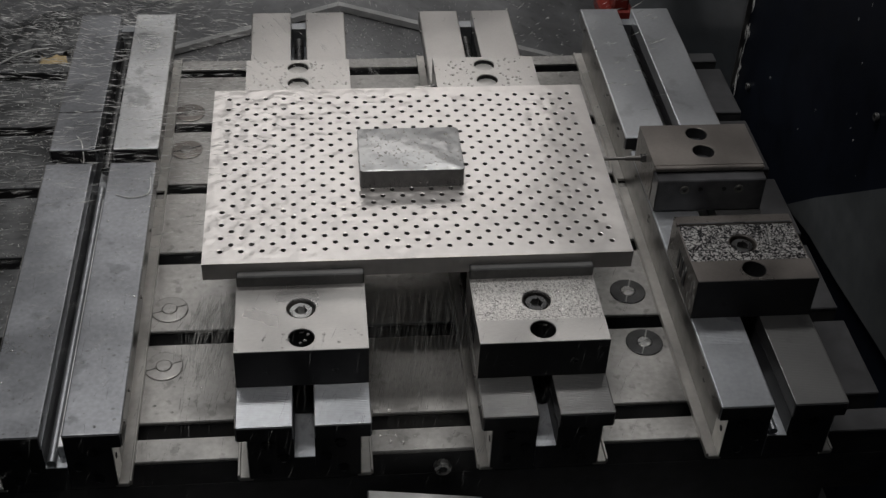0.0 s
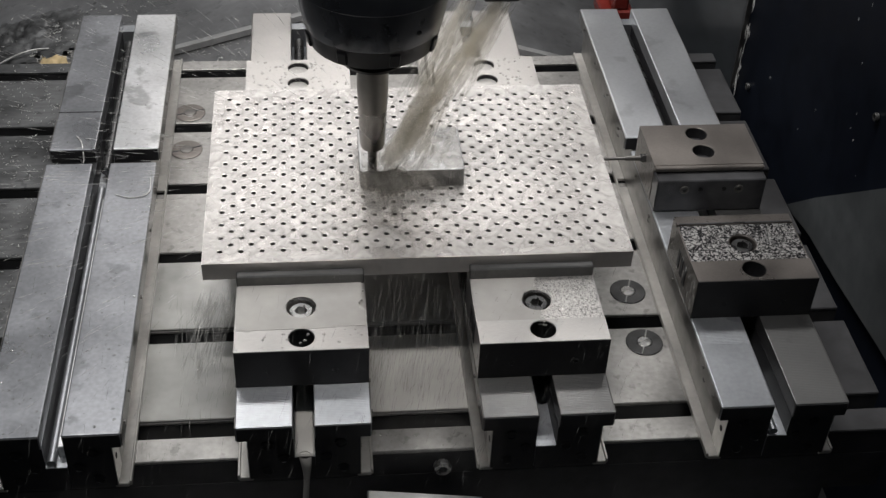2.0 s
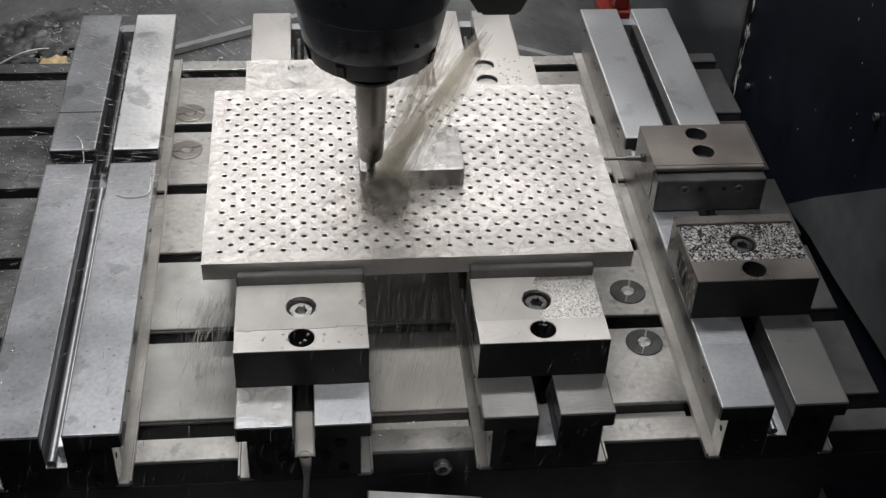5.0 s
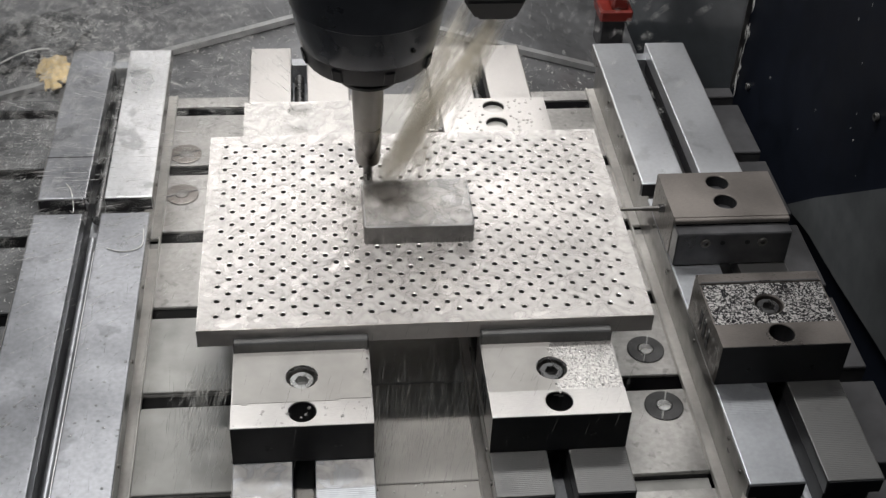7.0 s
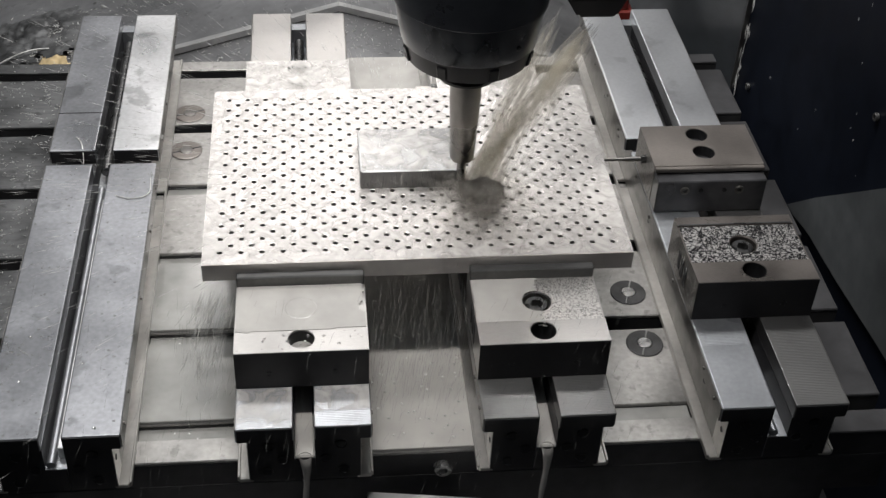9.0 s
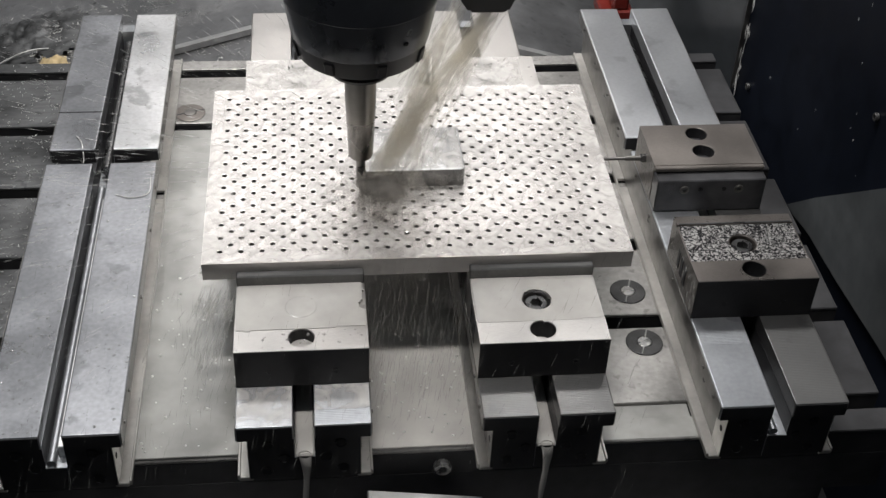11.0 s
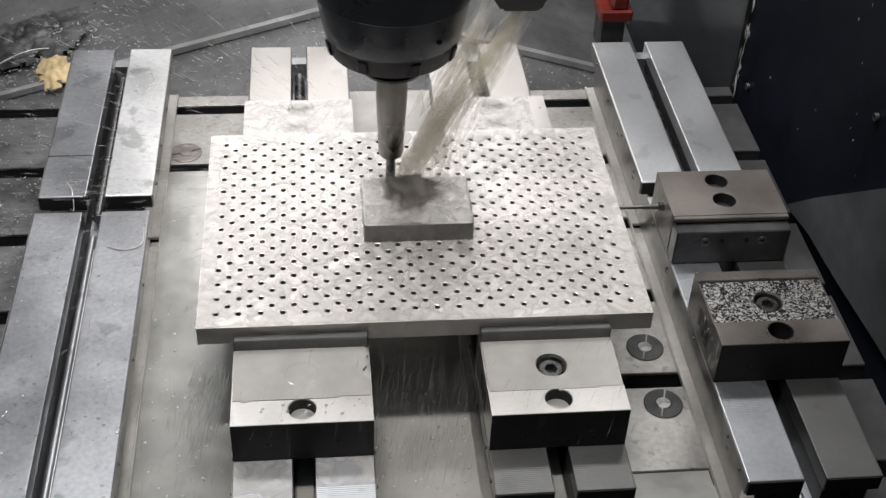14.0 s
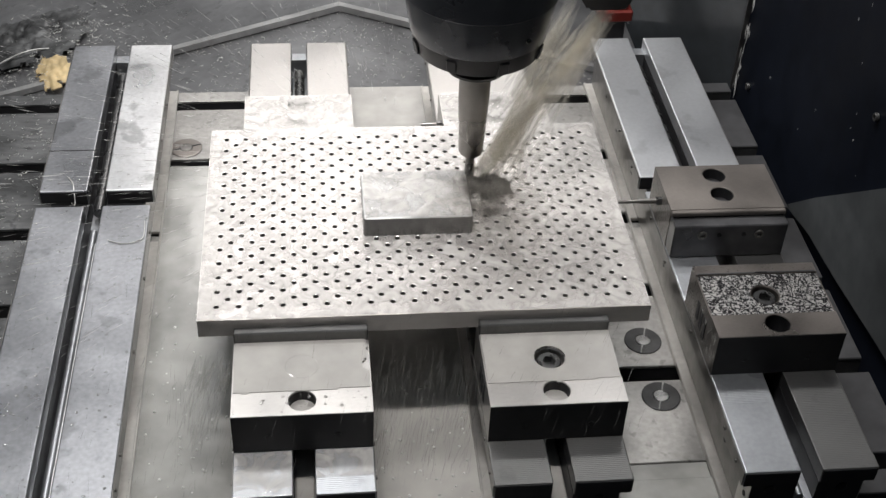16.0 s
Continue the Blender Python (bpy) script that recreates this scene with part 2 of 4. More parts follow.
def box(bm, x0, x1, y0, y1, z0, z1, bevel=0.0):
    r = bmesh.ops.create_cube(bm, size=1)
    bmesh.ops.scale(bm, vec=(x1 - x0, y1 - y0, z1 - z0), verts=r["verts"])
    bmesh.ops.translate(bm, vec=((x0 + x1) / 2, (y0 + y1) / 2, (z0 + z1) / 2), verts=r["verts"])
    if bevel:
        edges = {e for v in r["verts"] for e in v.link_edges}
        bmesh.ops.bevel(bm, geom=list(edges), offset=bevel, segments=1, affect="EDGES")
    return bm


def cube(*a, **k):
    return box(bmesh.new(), *a, **k)


def lathe(bm, profile, seg=48, cx=0.0, cy=0.0, cap=True):
    """profile: (radius, z) from bottom to top."""
    rings = []
    for r, z in profile:
        rings.append([bm.verts.new((cx + r * math.cos(2 * math.pi * k / seg), cy + r * math.sin(2 * math.pi * k / seg), z)) for k in range(seg)])
    for a, b in zip(rings, rings[1:]):
        for k in range(seg):
            bm.faces.new((a[k], a[(k + 1) % seg], b[(k + 1) % seg], b[k]))
    if cap:
        bm.faces.new(rings[0][::-1])
        bm.faces.new(rings[-1])
    return bm


def rod(bm, a, b, r0, r1=None, seg=8):
    a, b = Vector(a), Vector(b)
    r1 = r0 if r1 is None else r1
    q = (b - a).to_track_quat("Z", "Y")
    ends = []
    for c, r in ((a, r0), (b, r1)):
        ends.append([bm.verts.new(c + q @ Vector((r * math.cos(2 * math.pi * k / seg), r * math.sin(2 * math.pi * k / seg), 0))) for k in range(seg)])
    for k in range(seg):
        bm.faces.new((ends[0][k], ends[0][(k + 1) % seg], ends[1][(k + 1) % seg], ends[1][k]))
    bm.faces.new(ends[0][::-1])
    bm.faces.new(ends[1])
    return bm


def holed_cell(bm, x0, x1, y0, y1, z, cx, cy, r, depth, seg=16, chamfer=0.0, sink=None, floor=True):
    """A rectangle of top face with a round blind hole in it."""
    angles = [2 * math.pi * k / seg for k in range(seg)] + [math.atan2(y - cy, x - cx) % (2 * math.pi) for x in (x0, x1) for y in (y0, y1)]
    angles = sorted(set(round(a, 6) for a in angles))
    outer, rim, mouth, foot = [], [], [], []
    for a in angles:
        c, s = math.cos(a), math.sin(a)
        d = min(((x1 if c > 0 else x0) - cx) / c if abs(c) > 1e-9 else 9, ((y1 if s > 0 else y0) - cy) / s if abs(s) > 1e-9 else 9)
        outer.append(bm.verts.new((cx + d * c, cy + d * s, z)))
        if chamfer:
            rim.append(bm.verts.new((cx + (r + chamfer) * c, cy + (r + chamfer) * s, z)))
        mouth.append(bm.verts.new((cx + r * c, cy + r * s, z - (chamfer if sink is None else sink))))
        foot.append(bm.verts.new((cx + r * c, cy + r * s, z - depth)))
    n = len(angles)
    loops = [outer, rim, mouth, foot] if chamfer else [outer, mouth, foot]
    for a, b in zip(loops, loops[1:]):
        for k in range(n):
            bm.faces.new((a[k], a[(k + 1) % n], b[(k + 1) % n], b[k]))
    if floor:
        bm.faces.new(foot)


def quad(bm, *pts):
    bm.faces.new([bm.verts.new(p) for p in pts])


def screw(name, at, r, parent, up=(0, 0, 1), mat=None):
    """A socket head screw: a round head with a hexagonal recess."""
    bm = bmesh.new()
    n = 24

    def ring(radius, z, hexed):
        out = []
        for k in range(n):
            a = 2 * math.pi * k / n
            q = radius * (math.cos(math.pi / 6) / math.cos(a % (math.pi / 3) - math.pi / 6) if hexed else 1)
            out.append(bm.verts.new((q * math.cos(a), q * math.sin(a), z)))
        return out

    rings = [ring(r, 0, False), ring(r, r * 0.72, False), ring(r * 0.9, r * 0.84, False), ring(r * 0.56, r * 0.84, True), ring(r * 0.54, r * 0.2, True)]
    for a, b in zip(rings, rings[1:]):
        for k in range(n):
            bm.faces.new((a[k], a[(k + 1) % n], b[(k + 1) % n], b[k]))
    bm.faces.new(rings[-1])
    ob = part(name, bm, mat or SCREW, parent, smooth=35)
    ob.matrix_local = Matrix.Translation(at) @ Vector(up).to_track_quat("Z", "Y").to_matrix().to_4x4()
    return ob


def bore(at, r, depth, parent, floor_mat):
    """A drilled hole: its wall blackened for the shade inside, and its floor."""
    part("bore", lathe(bmesh.new(), [(r, -0.038), (r, -0.0012)], 28, cap=False), SHADEBLACK, parent).location = at
    part("bore_floor", lathe(bmesh.new(), [(r - 0.0002, -depth - 0.002), (r - 0.0002, -depth)], 28), floor_mat, parent).location = at


ON_TABLE = []
PLATE_Z = 0.138
JAW_Z = 0.118
BAR_Z = 0.074
HEAD_Z = 0.0565

# ---- enclosure ----
bm = cube(-1.3, 1.2, -1.6, 1.5, -0.46, -0.42)
tagged(link("floor", bm, IRON), "dark wet machine chip pan below the table", "floor", kind="structure")
bm = cube(-1.3, 1.2, 1.40, 1.46, -0.42, 1.9)
tagged(link("wall_back", bm, BACKWALL), "light grey painted rear wall of the machine enclosure", "wall", kind="structure")
bm = cube(-1.36, -1.3, -1.6, 1.5, -0.42, 1.9)
tagged(link("wall_left", bm, BLACK), "black painted side wall of the machine enclosure", "wall", kind="structure")
bm = cube(0.578, 0.62, -1.6, 1.40, -0.42, 1.9)
tagged(link("wall_right", bm, BLACK), "black painted side panel of the machine enclosure", "wall", kind="structure")
bm = cube(-1.3, 1.2, -1.66, -1.6, -0.42, 1.9)
tagged(link("wall_front", bm, GREYWALL), "grey door side of the machine enclosure", "wall", kind="structure")

# added dark panel in place of a dark reflection on the cover's right slope
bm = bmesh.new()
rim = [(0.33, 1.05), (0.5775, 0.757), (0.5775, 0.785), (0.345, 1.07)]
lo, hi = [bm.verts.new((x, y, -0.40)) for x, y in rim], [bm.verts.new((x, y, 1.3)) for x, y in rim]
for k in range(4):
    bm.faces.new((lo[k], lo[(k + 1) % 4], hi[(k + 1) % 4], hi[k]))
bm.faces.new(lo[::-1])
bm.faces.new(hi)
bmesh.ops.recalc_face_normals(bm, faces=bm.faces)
tagged(link("shade_panel", bm, GREYWALL), "added dark panel standing in for the cover's dark right slope", "wall", kind="structure")

# gabled telescopic way cover behind the table, cut short at right to leave dark there
def gable(name, y0, y1, ridge, mat, label, x_ridge=-0.056, left=-0.62, right=0.43, slope=0.285, thick=0.012):
    bm = bmesh.new()
    prof = [(left, ridge - slope * (x_ridge - left)), (x_ridge, ridge), (right, ridge - slope * (right - x_ridge))]
    prof += [(x, z - thick) for x, z in reversed(prof)]
    a = [bm.verts.new((x, y0, z)) for x, z in prof]
    b = [bm.verts.new((x, y1, z)) for x, z in prof]
    n = len(prof)
    for k in range(n):
        bm.faces.new((a[k], a[(k + 1) % n], b[(k + 1) % n], b[k]))
    bm.faces.new((a[0], a[1], a[4], a[5])[::-1])
    bm.faces.new((a[1], a[2], a[3], a[4])[::-1])
    bm.faces.new((b[0], b[1], b[4], b[5]))
    bm.faces.new((b[1], b[2], b[3], b[4]))
    bmesh.ops.recalc_face_normals(bm, faces=bm.faces)
    return part(name, bm, mat, cover, label)


cover = thing("way_cover", "gabled grey steel telescopic way cover, wet and chip-strewn", "way cover", kind="structure")
gable("cover_plate", 0.750, 1.40, -0.0085, COVER, "upper cover plate")
gable("cover_lip", 0.738, 0.7498, -0.0069, COVEREDGE, "bright bent lip of the cover plate", thick=0.0095)
gable("cover_plate", 0.30, 0.7495, -0.0185, COVER, "lower cover plate")

# ---- T-slot table ----
SLOTS = [-0.0985 + 0.1285 * k for k in range(6)]
table = thing("machine_table", "grey cast iron T-slot table, wet with coolant", "machine table")
ON_TABLE.append(table)
TX0, TX1, TY0, TY1 = -0.70, 0.466, -0.1375, 0.576
edges = [TY0] + [e for s in SLOTS for e in (s - 0.0100, s + 0.0100)] + [TY1]
for k in range(0, len(edges), 2):
    # both ends take a far darker iron than the middle
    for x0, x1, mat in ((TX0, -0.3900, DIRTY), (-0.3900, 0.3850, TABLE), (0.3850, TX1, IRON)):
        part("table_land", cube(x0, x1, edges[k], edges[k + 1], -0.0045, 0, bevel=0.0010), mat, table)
        # flanks below the caps are painted dark for the shade in the slots
        part("slot_wall", cube(x0, x1, edges[k] + 0.0004, edges[k + 1] - 0.0004, -0.034, -0.0046), IRON, table, "flank of the table slots, blackened for their shade")
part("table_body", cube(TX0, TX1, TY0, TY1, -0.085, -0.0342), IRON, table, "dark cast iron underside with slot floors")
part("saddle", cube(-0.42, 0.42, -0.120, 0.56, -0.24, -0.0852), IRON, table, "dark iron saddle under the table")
part("front_gutter", cube(-0.40, 0.43, -0.235, -0.1202, -0.200, -0.182, bevel=0.003), COVEREDGE, table, "steel gutter ledge below the table")
wiper = part("wiper_plate", cube(-0.056, 0.056, -0.20, 0.0, -0.004, 0.0, bevel=0.001), COVEREDGE, table, "steel wiper plate at the front of the table")
wiper.matrix_local = pose(-0.002, -0.160, -0.0360, 0, 9, 0)
screw("bolt", (0.016, -0.1375, -0.022), 0.0085, table, (0, -1, 0), PLUGCORE)

for x, y in ((0.2405, -0.0035), (0.2395, 0.0770), (-0.2555, 0.4480), (-0.2550, 0.3660), (-0.2550, 0.0730), (-0.2550, -0.0120)):
    plug = thing("table_plug", "round dark steel plug with slotted bright core in table", "plug", (x, y, 0.0004), "plugs in the table")
    ON_TABLE.append(plug)
    faint, worn = x < 0 and y < 0.2, x < 0
    part("rim", lathe(bmesh.new(), [(0.0195, 0), (0.0195, 0.0008), (0.0185, 0.0012), (0.0085, 0.0012), (0.0080, 0.0004)], 40, cap=True), TABLE if faint else DULL if worn else PLUG, plug)
    part("core", lathe(bmesh.new(), [(0.0078, 0.0002), (0.0078, 0.0014), (0.0070, 0.0020)], 28), TABLE if faint else SIDE if worn else PLUGCORE, plug, "core")
    a = 1.25 if x > 0 else 0.35
    for s in (0, math.pi):
        d = Vector((math.cos(a + s), math.sin(a + s), 0))
        part("slit", rod(bmesh.new(), d * 0.0075 + Vector((0, 0, 0.0012)), d * 0.0190 + Vector((0, 0, 0.0012)), 0.0009, seg=6), TABLE if faint else JAWDARK if worn else PLUGCORE, plug)


# ---- vises ----
def ribbed(bm, x0, x1, y0, y1, z0, z1, rib0, rib1, pitch=0.0021, depth=0.00010):
    """A bar along y whose top is finely serrated between rib0 and rib1."""
    prof = [(y0, z1)]
    y = max(rib0, y0 + 0.001)
    while y + pitch < min(rib1, y1 - 0.001):
        prof += [(y, z1), (y + pitch * 0.30, z1 - depth), (y + pitch * 0.55, z1 - depth), (y + pitch * 0.85, z1)]
        y += pitch
    prof.append((y1, z1))
    a = [bm.verts.new((x0, y, z)) for y, z in prof]
    b = [bm.verts.new((x1, y, z)) for y, z in prof]
    c = [bm.verts.new((x, y, z0)) for x, y in ((x0, y0), (x1, y0), (x1, y1), (x0, y1))]
    for k in range(len(prof) - 1):
        bm.faces.new((a[k], b[k], b[k + 1], a[k + 1]))
    bm.faces.new([c[3], c[0]] + a)
    bm.faces.new(([c[2], c[1]] + b)[::-1])
    bm.faces.new((c[0], c[1], b[0], a[0]))
    bm.faces.new((c[2], c[3], a[-1], b[-1]))
    bm.faces.new(c[::-1])
    bmesh.ops.recalc_face_normals(bm, faces=bm.faces)
    return bm


def movable_jaw(vise, y0, length=0.101, wet=None, steel=None, top=JAW_Z):
    """y0: front. A lip at the back, a shallow recess with a counterbored screw, a plain strip in front with a cross hole."""
    y1, h = y0 + length, 0.0605
    zt, zr = top, top - 0.0014
    bm = bmesh.new()
    ya, yb = y0 + 0.030, y1 - 0.014
    holed_cell(bm, -h, h, y0, ya, zt, 0, y0 + 0.0165, 0.0118, 0.040, 28, 0.0006)
    holed_cell(bm, -h, h, ya, yb, zr, 0, y0 + 0.0575, 0.0132, 0.012, 28, 0.0008)
    quad(bm, (-h, ya, zr), (h, ya, zr), (h, ya, zt), (-h, ya, zt))
    quad(bm, (-h, yb, zt), (h, yb, zt), (h, yb, zr), (-h, yb, zr))
    quad(bm, (-h, yb, zt), (h, yb, zt), (h, y1, zt), (-h, y1, zt))
    for s in (-1, 1):
        quad(bm, (s * h, y0, 0.0742), (s * h, y0, zt), (s * h, ya, zt), (s * h, ya, 0.0742))
        quad(bm, (s * h, ya, 0.0742), (s * h, ya, zr), (s * h, yb, zr), (s * h, yb, 0.0742))
        quad(bm, (s * h, yb, 0.0742), (s * h, yb, zt), (s * h, y1, zt), (s * h, y1, 0.0742))
    quad(bm, (-h, y0, 0.0742), (h, y0, 0.0742), (h, y0, zt), (-h, y0, zt))
    quad(bm, (-h, y1, 0.0742), (h, y1, 0.0742), (h, y1, zt), (-h, y1, zt))
    quad(bm, (-h, y0, 0.0742), (h, y0, 0.0742), (h, y1, 0.0742), (-h, y1, 0.0742))
    bmesh.ops.remove_doubles(bm, verts=bm.verts, dist=1e-6)
    bmesh.ops.recalc_face_normals(bm, faces=bm.faces)
    jaw = part("movable_jaw", bm, steel or JAW, vise, "ground steel jaw block with a shallow recess")
    # the jaw's front is painted black for the shade it lies in
    part("front_plate", cube(-h, h, y0 - 0.0006, y0 - 0.0001, 0.0744, zt - 0.0006), SHADEBLACK, vise, "front face painted black for its shade")
    if wet:
        bm = bmesh.new()
        holed_cell(bm, -h + 0.0015, h - 0.0015, ya + 0.0006, yb - 0.0006, zr + 0.0005, 0, y0 + 0.0575, 0.0145, 0.0004, 28, 0.0, None, False)
        part("wet_patch", bm, wet, vise, "beads of coolant in the recess")
    screw("clamp_screw", (0, y0 + 0.0575, zr - 0.012), 0.0112, vise, mat=None if wet else PLUGCORE)
    bore((0, y0 + 0.0165, zt), 0.0117, 0.029, jaw, JAWDARK)
    # black plates drawn for the shade in the side slots
    for i in range(3):
        part("side_slot", cube(-h - 0.0006, -h - 0.0001, y0 + 0.036 + 0.012 * i, y0 + 0.043 + 0.012 * i, 0.084 + 0.002 * i, 0.108), SHADEBLACK, vise)
    for s in (-1, 1):
        # shallow ring painted black for the dark inside the hole
        part("tapped_hole", lathe(bmesh.new(), [(0.0028, -0.0004), (0.0028, 0.0006), (0.0019, 0.0006), (0.0018, 0.0001)], 14), SPINDLEDARK, jaw).matrix_local = pose(s * 0.030, y0 - 0.0007, 0.092, 90)
    if steel:
        part("grip_strip", cube(-h + 0.002, h - 0.002, y1 - 0.0135, y1 - 0.0120, zt, zt + 0.0006), JAWDARK, vise, "dark joint line of the jaw plate")
    else:
        part("jaw_plate", cube(-h + 0.0003, h - 0.0003, -0.0275, -0.0184, zr - 0.001, 0.1292, bevel=0.0012), RAILDARK, vise, "raised wet jaw plate gripping the slab")


def fixed_jaw(vise, y0, length=0.083, steel=None, top=JAW_Z):
    y1, h, yf, zl = y0 + length, 0.0605, y0 + 0.006, 0.0742
    zt = top
    bm = bmesh.new()
    ym = y1 - 0.0345
    holed_cell(bm, -h, h, ym, y1, zt, 0, y1 - 0.0178, 0.0120, 0.040, 28, 0.0006)
    holed_cell(bm, -h, h, yf, ym, zt, 0, y1 - 0.0512, 0.0120, 0.040, 28, 0.0006)
    for s in (-1, 1):
        quad(bm, (s * h, yf, zl), (s * h, y1, zl), (s * h, y1, zt), (s * h, yf, zt))
    quad(bm, (-h, yf, zl), (h, yf, zl), (h, yf, zt), (-h, yf, zt))
    quad(bm, (-h, y1, zl), (h, y1, zl), (h, y1, zt), (-h, y1, zt))
    quad(bm, (-h, yf, zl), (h, yf, zl), (h, y1, zl), (-h, y1, zl))
    bmesh.ops.remove_doubles(bm, verts=bm.verts, dist=1e-6)
    bmesh.ops.recalc_face_normals(bm, faces=bm.faces)
    jaw = part("fixed_jaw", bm, steel or JAW, vise, "ground steel fixed jaw block with two round holes")
    bore((0, y1 - 0.0178, zt), 0.0119, 0.013 if steel else 0.0055, jaw, JAWDARK if steel else MILK)
    bore((0, y1 - 0.0512, zt), 0.0119, 0.013 if steel else 0.0055, jaw, JAWDARK if steel else MILK)
    part("jaw_nose", cube(-h, h, y0, yf - 0.0002, zt - 0.0052, zt, bevel=0.0009), steel or JAW, jaw, "ground nose over the jaw face")
    part("jaw_plate", cube(-h + 0.0004, h - 0.0004, y0 - 0.0145, yf - 0.0002, 0.0746, zt - 0.0066, bevel=0.0012), JAWDARK, jaw, "dark jaw plate with a ledge")
    for x in (-0.030, 0.030):
        screw("jaw_screw", (x, y0 - 0.0125, zt - 0.018), 0.0050, jaw, (0, -1, 0), SIDE)
    for x in (-0.012, 0.014):
        # the hole's inner shade is painted on as a black ring
        part("jaw_hole", lathe(bmesh.new(), [(0.0026, -0.0004), (0.0026, 0.0006), (0.0018, 0.0006), (0.0016, 0.0001)], 14), SPINDLEDARK, jaw).matrix_local = pose(x, y0 - 0.0146, zt - 0.018, 90)


VISES = []


def vise_bed(x, ribs, mats, label):
    vise = thing("machine_vise", label, "vise", (x, 0, 0), "vises on the table")
    ON_TABLE.append(vise)
    VISES.append(vise)
    y0, y1, g0, g1 = -0.168, 0.573, 0.2395, 0.2660
    k = 0
    for s in (-1, 1):
        xa, xb = sorted((s * 0.0095, s * 0.0605))
        for ya, yb in ((y0, g0), (g1, y1)):
            rail = part("rail", ribbed(bmesh.new(), xa, xb, ya, yb, HEAD_Z, BAR_Z, *ribs[k]), mats[k], vise, "finely serrated ground steel rail" if ribs[k][1] > ribs[k][0] else "ground steel rail")
            bv = rail.modifiers.new("edge", "BEVEL")
            bv.width, bv.segments, bv.limit_method, bv.angle_limit = 0.0015, 3, "ANGLE", radians(50)
            # rail ends blackened too, as faces turned from the light
            part("end_face", cube(xa + 0.001, xb - 0.001, ya - 0.0007, ya - 0.0001, HEAD_Z + 0.0008, BAR_Z - 0.0012), SHADEBLACK, vise, "end face painted black for its shade")
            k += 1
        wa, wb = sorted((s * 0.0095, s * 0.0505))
        # the web under the rails is black throughout, for its shade
        part("web", cube(wa, wb, y0 + 0.0015, y1, 0.004, HEAD_Z - 0.0002), SHADEBLACK, vise)
        # flank coloured dark for the rail's shadow, its front end left pale as lit
        part("web_side", cube(*sorted((s * 0.0506, s * 0.0512)), y0 + 0.0262, y1, 0.0049, HEAD_Z - 0.0004), SIDE, vise, "flank under the rail, darkened for the rail's shadow")
        part("lit_flank_end", cube(*sorted((s * 0.0506, s * 0.0513)), y0 + 0.0012, y0 + 0.0260, 0.0049, HEAD_Z - 0.0004), FLANGE, vise, "front end of the flank, left pale as lit")
        for y in (y0 + 0.011, y0 + 0.075, 0.16, 0.33, 0.42):
            # black ring for the shade in a small flank hole
            part("flank_hole", lathe(bmesh.new(), [(0.0030, -0.0003), (0.0030, 0.0005), (0.0022, 0.0005), (0.0020, 0.0001)], 14), SPINDLEDARK, vise).matrix_local = Matrix.Translation((s * 0.0513, y, 0.034)) @ Matrix.Rotation(s * math.pi / 2, 4, "Y")
        fa, fb = sorted((s * 0.0478, s * 0.0605))
        for ya, yb in ((y0 + 0.002, 0.262), (0.279, y1)):
            part("flange", cube(fa, fb, ya, yb, 0.0002, 0.0048, bevel=0.0008), FLANGE, vise, "bright base flange")
        part("flange_lip", cube(*sorted((s * 0.0600, s * 0.0625)), y0 + 0.004, y1, 0.0002, 0.0062, bevel=0.0006), FLANGE, vise)
        for ya, yb in ((y0, g0), (g1, y1)):
            part("side_face", cube(*sorted((s * 0.0606, s * 0.0611)), ya + 0.001, yb - 0.001, HEAD_Z + 0.0006, BAR_Z - 0.0011), SIDE, vise, "darker side of the rail")
        for y in (y0 + 0.022, y0 + 0.060, 0.02, 0.13, 0.20, 0.30, 0.37, 0.45, 0.53):
            screw("side_screw", (s * 0.0609, y, 0.065 + 0.002 * math.sin(y * 40)), 0.0020, vise, (s, 0, 0), SIDE)
        for xx, z in ((0.033, 0.048), (0.019, 0.030), (0.035, 0.014)):
            # bolt holes too are shallow rings, black in place of deep shade
            part("bolt_hole", lathe(bmesh.new(), [(0.0056, -0.0003), (0.0056, 0.0008), (0.0046, 0.0008), (0.0042, 0.0001)], 18), SPINDLEDARK, vise).matrix_local = pose(s * xx, y0 + 0.0014, z, 90)
    part("channel", cube(-0.0093, 0.0093, y0, y1 - 0.02, 0.004, 0.0330), BAR, vise, "slot floor between the rails")
    # front of the slot floor, black like the other shaded ends
    part("channel_end", cube(-0.0094, 0.0094, y0 - 0.0006, y0 - 0.0001, 0.004, 0.0325), SHADEBLACK, vise, "end of the slot painted black for its shade")
    part("channel_back", cube(-0.0093, 0.0093, y1 - 0.0198, y1 - 0.004, 0.004, 0.060), BAR, vise)
    if abs(x) < 0.2:
        part("channel_bridge", cube(-0.0093, 0.0093, 0.400, 0.448, 0.034, 0.0515, bevel=0.0010), BARLIGHT, vise, "bright bridge block in the slot")
        screw("bridge_screw", (0, 0.424, 0.0517), 0.0075, vise, mat=PLUGCORE)
    part("vise_screw", rod(bmesh.new(), (0, 0.262, 0.046), (0, y1 - 0.03, 0.046), 0.0062, seg=14), SCREW, vise, "threaded vise screw", 40)
    if abs(x) > 0.2:
        part("vise_screw", rod(bmesh.new(), (-0.0040, y0 + 0.001, 0.0372), (-0.0040, g0, 0.0372), 0.0040, seg=16), BAR, vise, "bright clamping rod in the slot", 40)
    if x < -0.3:
        part("channel_liner", cube(0.0010, 0.0092, y0 + 0.012, g0 - 0.030, 0.0332, 0.0470, bevel=0.0008), BARLIGHT, vise, "bright bar lying in the slot")
    return vise


